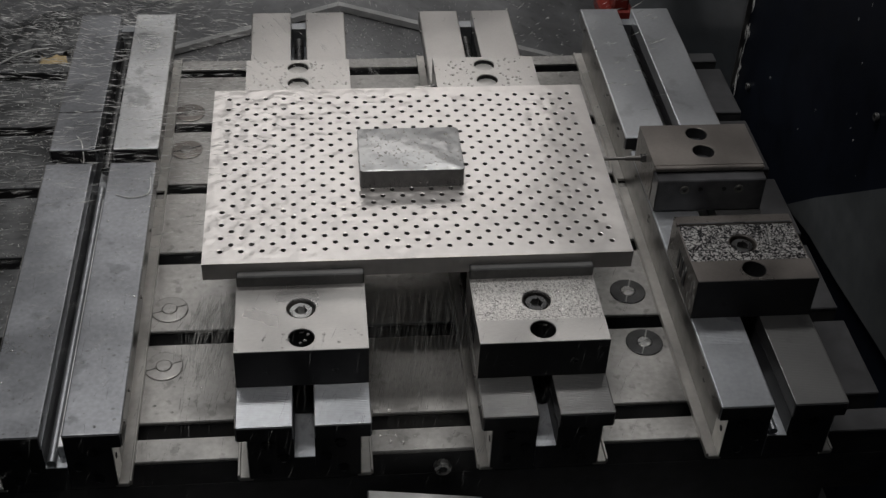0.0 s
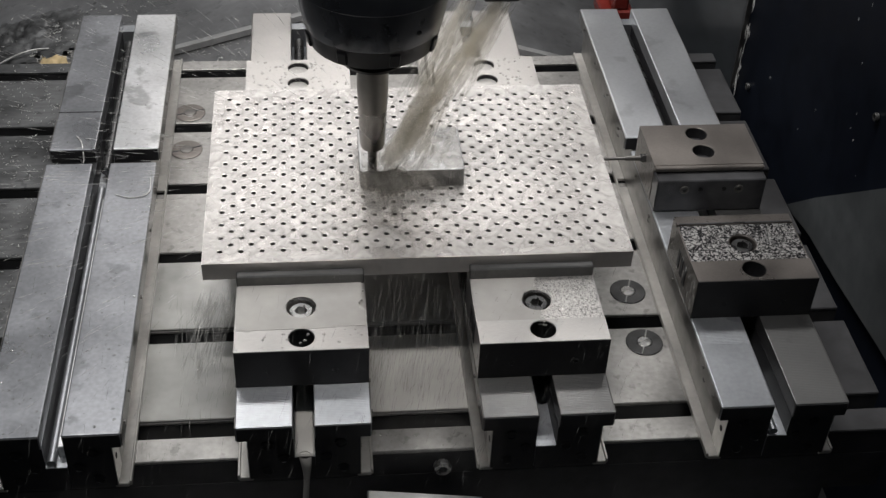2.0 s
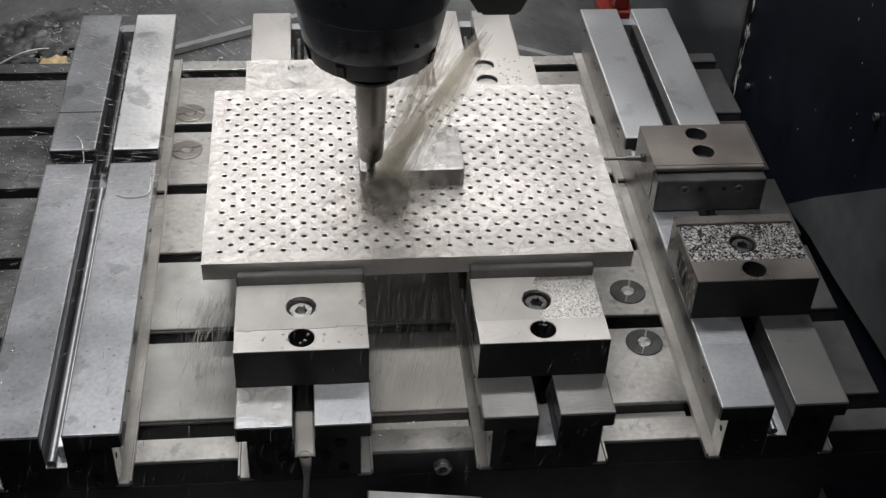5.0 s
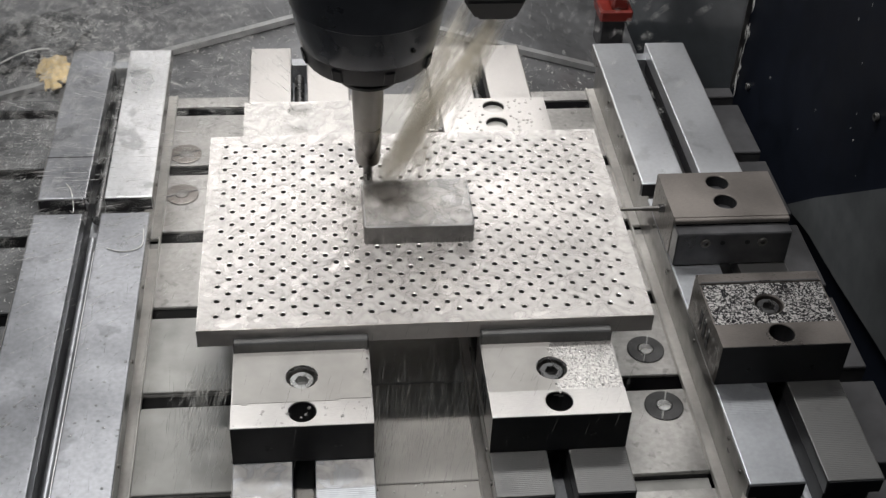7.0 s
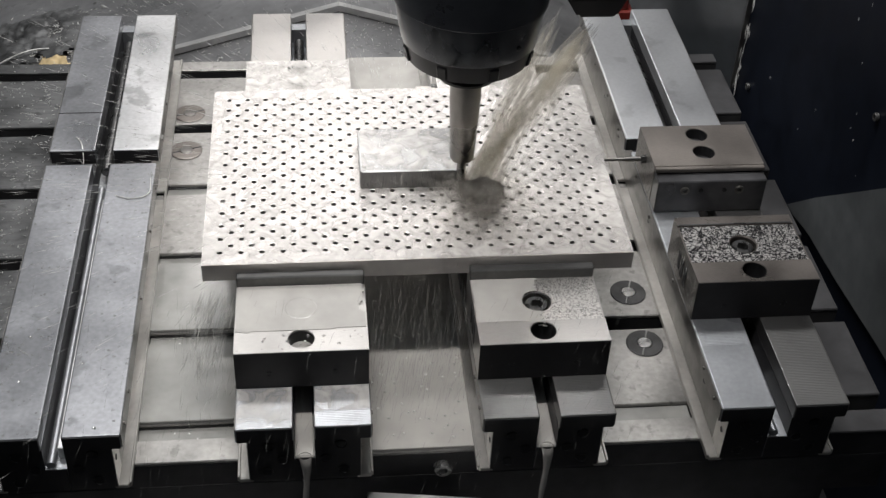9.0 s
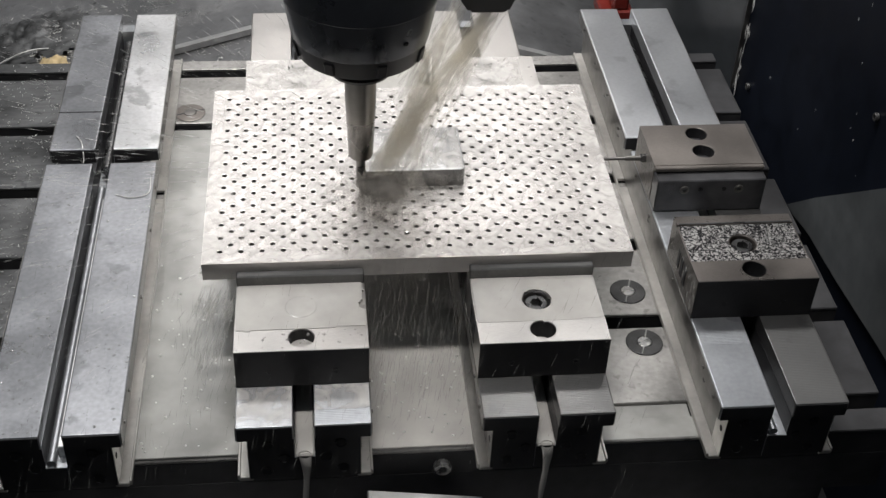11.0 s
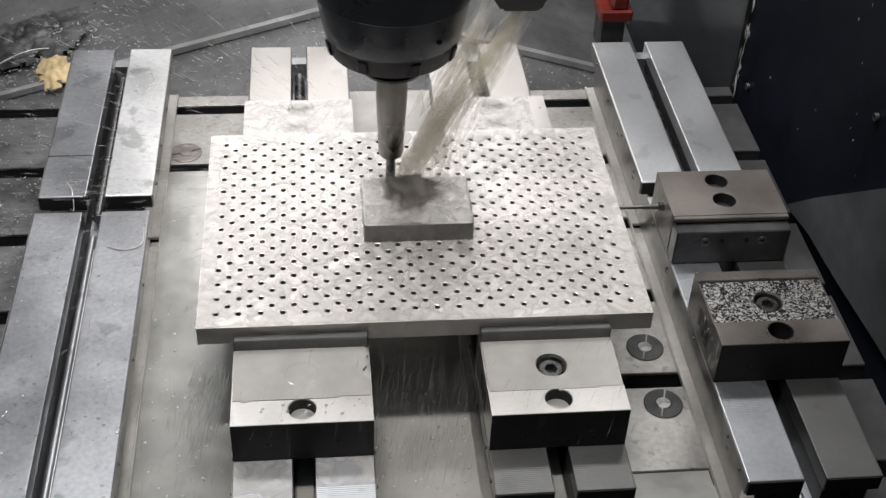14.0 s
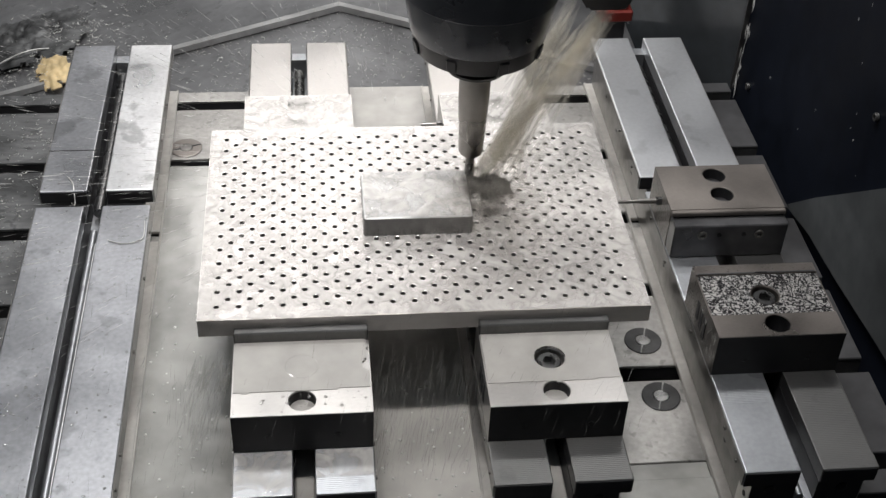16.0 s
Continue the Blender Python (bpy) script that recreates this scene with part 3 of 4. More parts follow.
NO = (1, 0)
# rail tones carry light too: paler steel for lit rear rails, darker for shaded
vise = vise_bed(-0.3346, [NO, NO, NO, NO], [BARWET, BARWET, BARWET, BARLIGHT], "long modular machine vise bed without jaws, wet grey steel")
part("seam", cube(-0.0600, -0.0100, 0.3420, 0.3432, BAR_Z, BAR_Z + 0.0004), SHADEBLACK, vise, "dark joint across the rail")
vise = vise_bed(-0.1143, [(-0.168, 0.10), NO, (-0.168, 0.10), NO], [BAR, JAW, BAR, JAW], "machine vise with a wet jaw holding the perforated plate")
movable_jaw(vise, -0.1175, 0.1085)
fixed_jaw(vise, 0.2760, 0.1035)
vise = vise_bed(0.1075, [(-0.168, 0.10), NO, (-0.168, 0.10), NO], [RAILDARK, JAW, RAILDARK, JAW], "machine vise with a drop-covered jaw holding the perforated plate")
movable_jaw(vise, -0.1178, 0.1085, DROPSTEEL)
fixed_jaw(vise, 0.2760, 0.1035)
vise = vise_bed(0.3275, [(-0.086, 0.10), NO, (-0.168, 0.10), NO], [BAR, BARMID, RAILDARK, BARMID], "empty machine vise with its jaws standing apart")
movable_jaw(vise, -0.0475, 0.1015, WETSTEEL, DULL, 0.122)
fixed_jaw(vise, 0.1375, 0.082, DULL, 0.122)

# ---- perforated plate and the workpiece ----
plate = thing("fixture_plate", "bright aluminium plate with staggered holes, flooded with coolant", "fixture plate")
ON_TABLE.append(plate)
bm = bmesh.new()
X0, X1, Y0, Y1, P = -0.2065, 0.2075, -0.018, 0.2825, 0.0100
HY = 0.2649 / 26
xs0, xs1, ys0, ys1 = -0.19 - P, 0.19 + P, -HY / 2, 26.5 * HY
for j in range(27):
    odd = j % 2
    y = j * HY
    for i in range(20 - odd):
        x = -0.19 + 0.02 * i + (P if odd else 0)
        holed_cell(bm, x - P, x + P, y - HY / 2, y + HY / 2, PLATE_Z, x, y, 0.0025, 0.0135, 14, 0.0006, 0.0003)
    if odd:
        quad(bm, (xs0, y - HY / 2, PLATE_Z), (xs0 + P, y - HY / 2, PLATE_Z), (xs0 + P, y + HY / 2, PLATE_Z), (xs0, y + HY / 2, PLATE_Z))
        quad(bm, (xs1 - P, y - HY / 2, PLATE_Z), (xs1, y - HY / 2, PLATE_Z), (xs1, y + HY / 2, PLATE_Z), (xs1 - P, y + HY / 2, PLATE_Z))
for a, b, c, d in ((X0, X1, Y0, ys0), (X0, X1, ys1, Y1), (X0, xs0, ys0, ys1), (xs1, X1, ys0, ys1)):
    quad(bm, (a, c, PLATE_Z), (b, c, PLATE_Z), (b, d, PLATE_Z), (a, d, PLATE_Z))
zb = JAW_Z + 0.0008
quad(bm, (X0, Y0, zb), (X1, Y0, zb), (X1, Y0, PLATE_Z), (X0, Y0, PLATE_Z))
quad(bm, (X1, Y0, zb), (X1, Y1, zb), (X1, Y1, PLATE_Z), (X1, Y0, PLATE_Z))
quad(bm, (X1, Y1, zb), (X0, Y1, zb), (X0, Y1, PLATE_Z), (X1, Y1, PLATE_Z))
quad(bm, (X0, Y1, zb), (X0, Y0, zb), (X0, Y0, PLATE_Z), (X0, Y1, PLATE_Z))
quad(bm, (X0, Y1, zb), (X1, Y1, zb), (X1, Y0, zb), (X0, Y0, zb))
bmesh.ops.recalc_face_normals(bm, faces=bm.faces)
bmesh.ops.remove_doubles(bm, verts=bm.verts, dist=1e-5)
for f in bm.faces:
    # walls and floors of the drilled holes, darkened for the shade inside
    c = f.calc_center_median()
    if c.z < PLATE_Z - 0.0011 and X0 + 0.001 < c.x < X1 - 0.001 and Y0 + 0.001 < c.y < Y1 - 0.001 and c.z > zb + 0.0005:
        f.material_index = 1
part("perforated_slab", bm, ALU, plate).data.materials.append(HOLESHADE)

block = thing("workpiece_block", "rectangular grey aluminium block under the cutter on the perforated plate", "workpiece")
ON_TABLE.append(block)
bm = bmesh.new()
box(bm, -0.0525, 0.0540, 0.0948, 0.1713, PLATE_Z + 0.0002, PLATE_Z + 0.0206)
vert = [e for e in bm.edges if abs((e.verts[0].co - e.verts[1].co).z) > 0.01]
bmesh.ops.bevel(bm, geom=vert, offset=0.004, segments=4, affect="EDGES", profile=0.5)
# the sides get a darker aluminium than the top, painted for their shade
part("billet", bm, BLOCK, block, "sides, toned down for their shade", smooth=30)
bm = bmesh.new()
box(bm, -0.0522, 0.0537, 0.0951, 0.1710, PLATE_Z + 0.0204, PLATE_Z + 0.0212)
vert = [e for e in bm.edges if abs((e.verts[0].co - e.verts[1].co).z) > 0.0004]
bmesh.ops.bevel(bm, geom=vert, offset=0.004, segments=4, affect="EDGES", profile=0.5)
rim = [e for e in bm.edges if min(v.co.z for v in e.verts) > PLATE_Z + 0.0210]
bmesh.ops.bevel(bm, geom=rim, offset=0.0007, segments=2, affect="EDGES", profile=0.5)
part("milled_face", bm, MILLED, block, "milled top face in the lighter tone", smooth=30)


# stop rods standing off the fixed jaws
def stop_rod(x, y, z, length, toward):
    st = thing("work_stop", "small steel stop pin on the side of a jaw", "work stop", (x, y, z), "work stops")
    ON_TABLE.append(st)
    part("pin", rod(bmesh.new(), (0, 0, 0), (toward * length, 0, 0), 0.0020, seg=12), HOLDER, st, smooth=40)
    part("nut", rod(bmesh.new(), (0, 0, 0), (toward * 0.006, 0, 0), 0.0046, seg=6), SCREW, st, "hexagonal lock nut")
    part("collar", rod(bmesh.new(), (toward * 0.006, 0, 0), (toward * 0.024, 0, 0), 0.0029, seg=12), HOLDER, st, smooth=40)


stop_rod(0.2670, 0.180, 0.106, 0.047, -1)
stop_rod(0.0470, 0.332, 0.106, 0.021, -1)

# ---- spindle ----
spindle = thing("milling_spindle", "black milling spindle with slim holder and end mill, wet", "spindle")
part("end_mill", lathe(bmesh.new(), [(0.0046, 0), (0.0050, 0.0006), (0.0050, 0.016), (0.0047, 0.0165), (0.0047, 0.040)], 20), CARBIDE, spindle, "dark carbide end mill", 40)
part("tool_holder", lathe(bmesh.new(), [(0.0050, 0.0366), (0.0092, 0.0366), (0.0112, 0.0380), (0.0123, 0.0412), (0.0152, 0.1080), (0.0152, 0.1360)], 40), HOLDER, spindle, "tapered steel shrink-fit holder", 30)
part("holder_flange", lathe(bmesh.new(), [(0.0153, 0.1338), (0.0240, 0.1345), (0.0290, 0.1370), (0.0298, 0.1400), (0.0275, 0.1418), (0.0275, 0.1436), (0.0300, 0.1452), (0.0300, 0.1490), (0.0280, 0.1498)], 48), SPINDLEDARK, spindle, "black grooved holder flange", 30)
part("spindle_nose", lathe(bmesh.new(), [(0.0280, 0.1495), (0.0335, 0.1500), (0.0350, 0.1535), (0.0420, 0.1560), (0.0550, 0.1600), (0.0588, 0.1615), (0.0597, 0.1640), (0.0632, 0.1800)], 64), SPINDLEDARK, spindle, "black nose ring", 30)
part("spindle_body", lathe(bmesh.new(), [(0.0600, 0.1790), (0.0634, 0.1802), (0.0640, 0.1815), (0.0672, 0.1985), (0.0705, 0.2200), (0.0722, 0.2215), (0.0760, 0.2700), (0.0800, 0.55)], 64), SPINDLEBLACK, spindle, "black spindle housing", 30)
for k in range(8):
    a = 2 * math.pi * (k + 0.35) / 8
    part("nose_lug", cube(-0.005, 0.005, -0.0016, 0.0016, -0.007, 0.007, bevel=0.0010), SPINDLEDARK, spindle).matrix_local = Matrix.Rotation(a, 4, "Z") @ Matrix.Translation((0.0612, 0, 0.1700)) @ Matrix.Rotation(math.pi / 2, 4, "Z") @ Matrix.Rotation(0.2, 4, "X")
screw("housing_screw", (0.0372, -0.0552, 0.196), 0.0024, spindle, (0.56, -0.83, 0))
bm = bmesh.new()
levels = [(0.098, 0.134, 0.016, 0.2025), (0.084, 0.142, 0.022, 0.226), (0.084, 0.142, 0.022, 0.300)]
rings = [[bm.verts.new(c) for c in ((x0, -w, z), (x1, -w, z), (x1, w, z), (x0, w, z))] for x0, x1, w, z in levels]
for lo, hi in zip(rings, rings[1:]):
    for k in range(4):
        bm.faces.new((lo[k], lo[(k + 1) % 4], hi[(k + 1) % 4], hi[k]))
bm.faces.new(rings[0][::-1])
bm.faces.new(rings[-1])
bmesh.ops.bevel(bm, geom=list(bm.edges), offset=0.003, segments=2, affect="EDGES")
nozzle_body = part("nozzle_block", bm, SPINDLEDARK, spindle, "black coolant nozzle block")


# ---- coolant ----
def streak_mesh(name, items, mat, parent=None, sides=3):
    """items: (start, end, radius); each a slim spindle-shaped thread of liquid."""
    verts, faces = [], []
    for a, b, r in items:
        a, b = Vector(a), Vector(b)
        d = (b - a).normalized()
        u = d.orthogonal().normalized()
        w = d.cross(u)
        n = len(verts)
        m = a.lerp(b, 0.55)
        verts.append(a)
        verts += [m + (u * math.cos(2 * math.pi * k / sides) + w * math.sin(2 * math.pi * k / sides)) * r for k in range(sides)]
        verts.append(b)
        for k in range(sides):
            i, j = n + 1 + k, n + 1 + (k + 1) % sides
            faces += [(n, j, i), (n + sides + 1, i, j)]
    me = bpy.data.meshes.new(name)
    me.from_pydata(verts, [], faces)
    me.materials.append(mat)
    for p in me.polygons:
        p.use_smooth = True
    ob = new(name, me)
    ob.parent = parent
    return ob


WITH_SPINDLE = [spindle]
QUIVER = []
rnd = random.Random(7)


def gauss(s):
    return Vector((rnd.gauss(0, s), rnd.gauss(0, s), rnd.gauss(0, s)))


def jet(starts, end, count, spread0, spread1):
    items = []
    for _ in range(count):
        s = Vector(rnd.choice(starts))
        u = rnd.random()
        off = gauss(1.0)
        p = []
        for q in (u, min(1.0, u + rnd.uniform(0.15, 0.45))):
            c = s.lerp(end, q) + Vector((0, 0, 0.005 * 4 * q * (1 - q)))
            p.append(c + off * (spread0 + (spread1 - spread0) * q))
        items.append((p[0], p[1], rnd.uniform(0.0022, 0.0052)))
    return items


tip = Vector((0.006, -0.008, 0.004))
strands = jet([(0.126, -0.010, 0.206), (0.123, -0.006, 0.206)], tip, 150, 0.0026, 0.0078) + jet([(0.090, 0.012, 0.212), (0.098, 0.006, 0.209)], tip + Vector((0.010, 0.010, 0.0)), 110, 0.0034, 0.0110) + jet([(0.118, -0.002, 0.206)], tip + Vector((0.022, 0.0, 0.0)), 60, 0.0036, 0.0120)
jets = streak_mesh("coolant_jet", strands, JET, sides=6)
tagged(jets, "beige coolant jet shot from the nozzle at the cutter", "coolant", kind="stuff")
FLOWS = [(jets, (tip - Vector((0.11, -0.004, 0.196))) * 0.10)]

items = []
for _ in range(1750):
    az, el = rnd.gauss(math.pi * 1.55, 0.62), abs(rnd.gauss(0, 0.30))
    d = Vector((math.cos(az) * math.cos(el), math.sin(az) * math.cos(el), math.sin(el)))
    r = abs(rnd.gauss(0, 0.046)) + 0.002
    a = Vector((0.010, -0.006, 0.004)) + d * r + Vector((0, 0, rnd.uniform(0, 0.014)))
    items.append((a, a + d * rnd.uniform(0.008, 0.024) + Vector((0, 0, -0.002)), rnd.uniform(0.0020, 0.0065)))
splash = tagged(streak_mesh("coolant_splash", items, MIST, sides=5), "grey-brown burst of coolant mist round the cutter", "coolant", kind="stuff")
FLOWS.append((splash, Vector((0.002, -0.003, 0.004))))

# threads thrown far to the back and the side
items = []
for _ in range(1500):
    az, el = rnd.uniform(math.pi * 0.45, math.pi * 1.25), rnd.uniform(0.02, 0.55)
    d = Vector((math.cos(az) * math.cos(el), math.sin(az) * math.cos(el), math.sin(el)))
    r = rnd.uniform(0.12, 0.62)
    a = Vector((-0.02, 0.10, 0.145)) + d * r - Vector((0, 0, r * r * 0.5))
    if a.z > 0.085:
        items.append((a, a + d * rnd.uniform(0.008, 0.030) - Vector((0, 0, 0.004)), rnd.uniform(0.00012, 0.00036)))
thrown = tagged(streak_mesh("coolant_spray", items, SPRAY), "fine white threads of coolant flung across the machine", "coolant", kind="stuff")
QUIVER.append((thrown, Vector((-0.020, 0.014, 0.004)), False))

# a denser shower once the cutter works behind the block
items = []
for _ in range(7000):
    a = Vector((rnd.uniform(-0.62, 0.30) if rnd.random() < 0.75 else rnd.uniform(-0.62, -0.2), rnd.uniform(0.25, 1.05), 0.0))
    a.z = rnd.uniform(0.03, 0.30) if a.y < 0.6 else rnd.uniform(-0.10, 0.25)
    if abs(a.x) < 0.25 and a.y < 0.45:
        continue
    d = (a - Vector((0.0, 0.15, 0.14))).normalized()
    items.append((a, a + d * rnd.uniform(0.006, 0.028) - Vector((0, 0, rnd.uniform(0.0, 0.006))), rnd.uniform(0.00025, 0.0009)))
for _ in range(3800):
    a = Vector((rnd.uniform(-0.68, -0.16), rnd.uniform(0.15, 1.0), rnd.uniform(0.02, 0.18)))
    d = Vector((-0.9, (a.y - 0.15) * 0.55 + rnd.gauss(0, 0.08), rnd.gauss(-0.08, 0.08))).normalized()
    items.append((a, a + d * rnd.uniform(0.010, 0.036), rnd.uniform(0.00020, 0.00065)))
shower = tagged(streak_mesh("coolant_shower", items, SPRAY), "dense white shower of coolant drifting behind the vises", "coolant", kind="stuff")
SHOWER = [(0, 0.0, 0.0), (0.4, 0.0, 0.0), (0.7, 0.3, 0.2), (1.0, 1.25, 0.5), (4.2, 1.20, 0.5), (5.2, 0.5, 0.2), (6.1, 0.0, 0.0), (6.8, 0.0, 0.0), (7.1, 0.03, -0.2), (7.5, 0.6, -0.5), (8.0, 1.2, -0.5), (10.6, 0.6, -0.2), (11.7, 0.0, 0.0), (13.0, 0.0, 0.0), (13.4, 0.2, -0.2), (13.9, 1.1, -0.5), (16, 1.2, -0.5)]

# rain falling in front of the plate and over the near vises
items = []
for _ in range(900):
    x = rnd.uniform(-0.052, 0.046) if rnd.random() < 0.72 else rnd.uniform(-0.23, 0.13)
    z = rnd.uniform(0.02, 0.118)
    a = Vector((x, -0.019 - rnd.random() ** 2 * 0.06 - (0.118 - z) * 0.25, z))
    items.append((a, a + Vector((rnd.gauss(-0.0035, 0.0012), -0.005, -rnd.uniform(0.010, 0.034))), rnd.uniform(0.00010, 0.00034)))
for _ in range(60):
    z = rnd.uniform(0.0, 0.115)
    a = Vector((rnd.uniform(-0.232, -0.172), -0.02 - rnd.random() ** 1.5 * 0.05 - (0.118 - z) * 0.35, z))
    items.append((a, a + Vector((rnd.gauss(-0.003, 0.005), -0.006, -rnd.uniform(0.010, 0.030))), rnd.uniform(0.0002, 0.0006)))
for _ in range(110):
    # runs down the front of the block
    z = PLATE_Z + rnd.uniform(0.006, 0.0215)
    a = Vector((rnd.uniform(-0.050, 0.052), 0.0940 - rnd.random() * 0.0015, z))
    items.append((a, a + Vector((rnd.gauss(0, 0.0004), -0.001, -min(z - PLATE_Z - 0.001, rnd.uniform(0.004, 0.013)))), rnd.uniform(0.0002, 0.0007)))
for _ in range(110):
    # a sheet spilling off the plate's corner
    u = rnd.random()
    a = Vector((-0.207 + 0.034 * rnd.random(), -0.020 - 0.012 * rnd.random(), 0.122 - 0.012 * rnd.random())) + Vector((-0.016, -0.030, -0.062)) * u * u
    items.append((a, a + Vector((-0.010 + rnd.gauss(0, 0.004), -0.012, -0.020 - 0.020 * rnd.random())), rnd.uniform(0.0005, 0.0014)))
curtain = tagged(streak_mesh("coolant_curtain", items, RAIN), "curtain of coolant falling off the front of the plate", "coolant", kind="stuff")
QUIVER.append((curtain, Vector((0.002, 0, 0.012)), True))
items = []
for _ in range(420):
    a = Vector((rnd.uniform(-0.36, 0.18), rnd.uniform(-0.26, -0.10), rnd.uniform(0.03, 0.22)))
    items.append((a, a + Vector((rnd.gauss(-0.005, 0.0015), -0.004, -rnd.uniform(0.006, 0.024))), rnd.uniform(0.00008, 0.00024)))
rain = tagged(streak_mesh("coolant_rain", items, RAIN), "thin falling drops of coolant before the near vises", "coolant", kind="stuff")
QUIVER.append((rain, Vector((0.004, -0.002, 0.014)), False))


# milky coolant that rises over the table between the vises
def pool(x0, x1, y0, y1, levels, label, liquid=POOL):
    ob = tagged(link("coolant_pool", cube(x0, x1, y0, y1, -0.012, 0.0, bevel=0.0006), liquid), label, "coolant", kind="stuff")
    return ob, levels


POOLS = [
    pool(-0.2736, -0.1755, -0.1360, 0.4045, [(0, -0.0335), (4.2, -0.0325), (6.5, -0.022), (9.0, -0.008), (11.0, 0.0037), (16, 0.0044)], "milky coolant pooled on the table beside a vise"),
    # the middle pool's paler liquid makes up for light falling off
    pool(-0.0530, 0.0462, -0.1362, 0.5745, [(0, -0.0335), (3.5, -0.030), (6.0, -0.004), (7.6, 0.0036), (16, 0.0044)], "milky coolant pooled on the table between two vises", MILK),
    pool(0.1690, 0.2660, -0.1364, -0.1095, [(0, -0.010), (8.5, -0.004), (11.0, 0.0006), (16, 0.0012)], "thin cream film of coolant on the table edge"),
    pool(0.1690, 0.2655, -0.1083, -0.0887, [(0, -0.032), (3, -0.020), (6.5, -0.010), (9.0, -0.004), (16, -0.0012)], "cream coolant standing in a table slot"),
]

for xa, xb, spans in ((-0.2734, -0.1757, ((-0.0880, 0.0195), (0.0405, 0.1480))), (-0.0528, 0.0460, ((-0.0880, 0.0195), (0.0405, 0.1480)))):
    for ya, yb in spans:
        # films between the middle vises are coloured paler too, in place of stronger light
        ob = tagged(link("coolant_film", cube(xa, xb, ya, yb, -0.0034, 0.0, bevel=0.0008), POOL if xa < -0.2 else MILK), "thin milky film of coolant on a table land", "coolant", kind="stuff")
        POOLS.append((ob, [(0, -0.0006), (0.8, -0.0004), (1.8, 0.0026), (4.2, 0.0031), (16, 0.0034)]))


def gutter_flow(x, levels, label):
    bm = bmesh.new()
    box(bm, -0.0090, 0.0090, -0.1690, -0.02, -0.004, 0.0, bevel=0.0015)
    ob = tagged(link("coolant_flow", bm, MILK), label, "coolant", kind="stuff")
    ob.location.x = x
    bm = bmesh.new()
    n = 22
    rings = []
    for k in range(n):
        u = k / (n - 1)
        r = 0.0048 * (1 - u) ** 2.2 + 0.0011 + 0.0005 * math.sin(u * 19)
        c = Vector((0.0012 * math.sin(u * 9), -0.1695 - 0.010 * u ** 0.6, 0.001 - 0.17 * u ** 1.3))
        rings.append([bm.verts.new(c + Vector((r * math.cos(a * math.pi / 5), r * 0.8 * math.sin(a * math.pi / 5), 0))) for a in range(10)])
    for lo, hi in zip(rings, rings[1:]):
        for a in range(10):
            bm.faces.new((lo[a], lo[(a + 1) % 10], hi[(a + 1) % 10], hi[a]))
    part("coolant_run", bm, MILK, ob, smooth=60)
    return ob, levels



def jaw_film(x, ya, yb, screw_y, levels, label, reach=1.0):
    """A thin sheet of coolant with a ragged edge standing in a jaw's recess."""
    bm = bmesh.new()
    bmesh.ops.create_grid(bm, x_segments=64, y_segments=40, size=0.5)
    gone = []
    for v in bm.verts:
        v.co = Vector((v.co.x * 0.1185, (ya + yb) / 2 + v.co.y * (yb - ya), 0.0))
        q = Vector((v.co.x * 22 + x * 31, 0, 4.0))
        away = v.co.xy - Vector((0, screw_y))
        if 0.0120 < away.length < 0.0162:
            v.co.xy = Vector((0, screw_y)) + away.normalized() * 0.0143
        if v.co.y < ya + 0.0045 + 0.0035 * noise.noise(q) + 0.0015 * noise.noise(q * 4) or away.length <= 0.0120 or v.co.x > 0.0595 * reach + 0.010 * noise.noise(Vector((0, v.co.y * 60, 2.0))) + 0.004 * noise.noise(v.co * 210):
            gone.append(v)
    bmesh.ops.delete(bm, geom=gone, context="VERTS")
    ob = tagged(link("coolant_film", bm, MILK, smooth=60), label, "coolant", kind="stuff")
    sd = ob.modifiers.new("depth", "SOLIDIFY")
    sd.thickness, sd.offset = 0.0012, -1
    ob.location.x = x
    POOLS.append((ob, levels))


jaw_film(-0.1143, -0.0945, -0.0277, -0.0600, [(0, JAW_Z - 0.004), (0.7, JAW_Z - 0.004), (1.3, JAW_Z + 0.0002), (9, JAW_Z + 0.0004), (16, JAW_Z + 0.0005)], "milky film of coolant standing on the wet jaw")
jaw_film(0.1075, -0.0950, -0.0277, -0.0603, [(0, JAW_Z - 0.004), (1.0, JAW_Z - 0.004), (2.2, JAW_Z - 0.0002), (16, JAW_Z + 0.0001)], "milky film of coolant over part of the jaw", 0.05)
jaw_film(0.1075, -0.0950, -0.0277, -0.0603, [(0, JAW_Z - 0.004), (8.8, JAW_Z - 0.004), (11.2, JAW_Z + 0.0003), (16, JAW_Z + 0.0004)], "milky film of coolant standing on the wet jaw", 1.2)
fill = tagged(link("coolant_fill", lathe(bmesh.new(), [(0.0150, -0.003), (0.0150, -0.0003), (0.0138, 0.0)], 32), MILK), "pale coolant filling the screw hole of a jaw", "coolant", kind="stuff")
fill.location.x = -0.1143
fill.data.transform(Matrix.Translation((0, -0.0600, 0)))
POOLS.append((fill, [(0, JAW_Z - 0.016), (7.4, JAW_Z - 0.016), (8.8, JAW_Z + 0.0007), (16, JAW_Z + 0.0008)]))
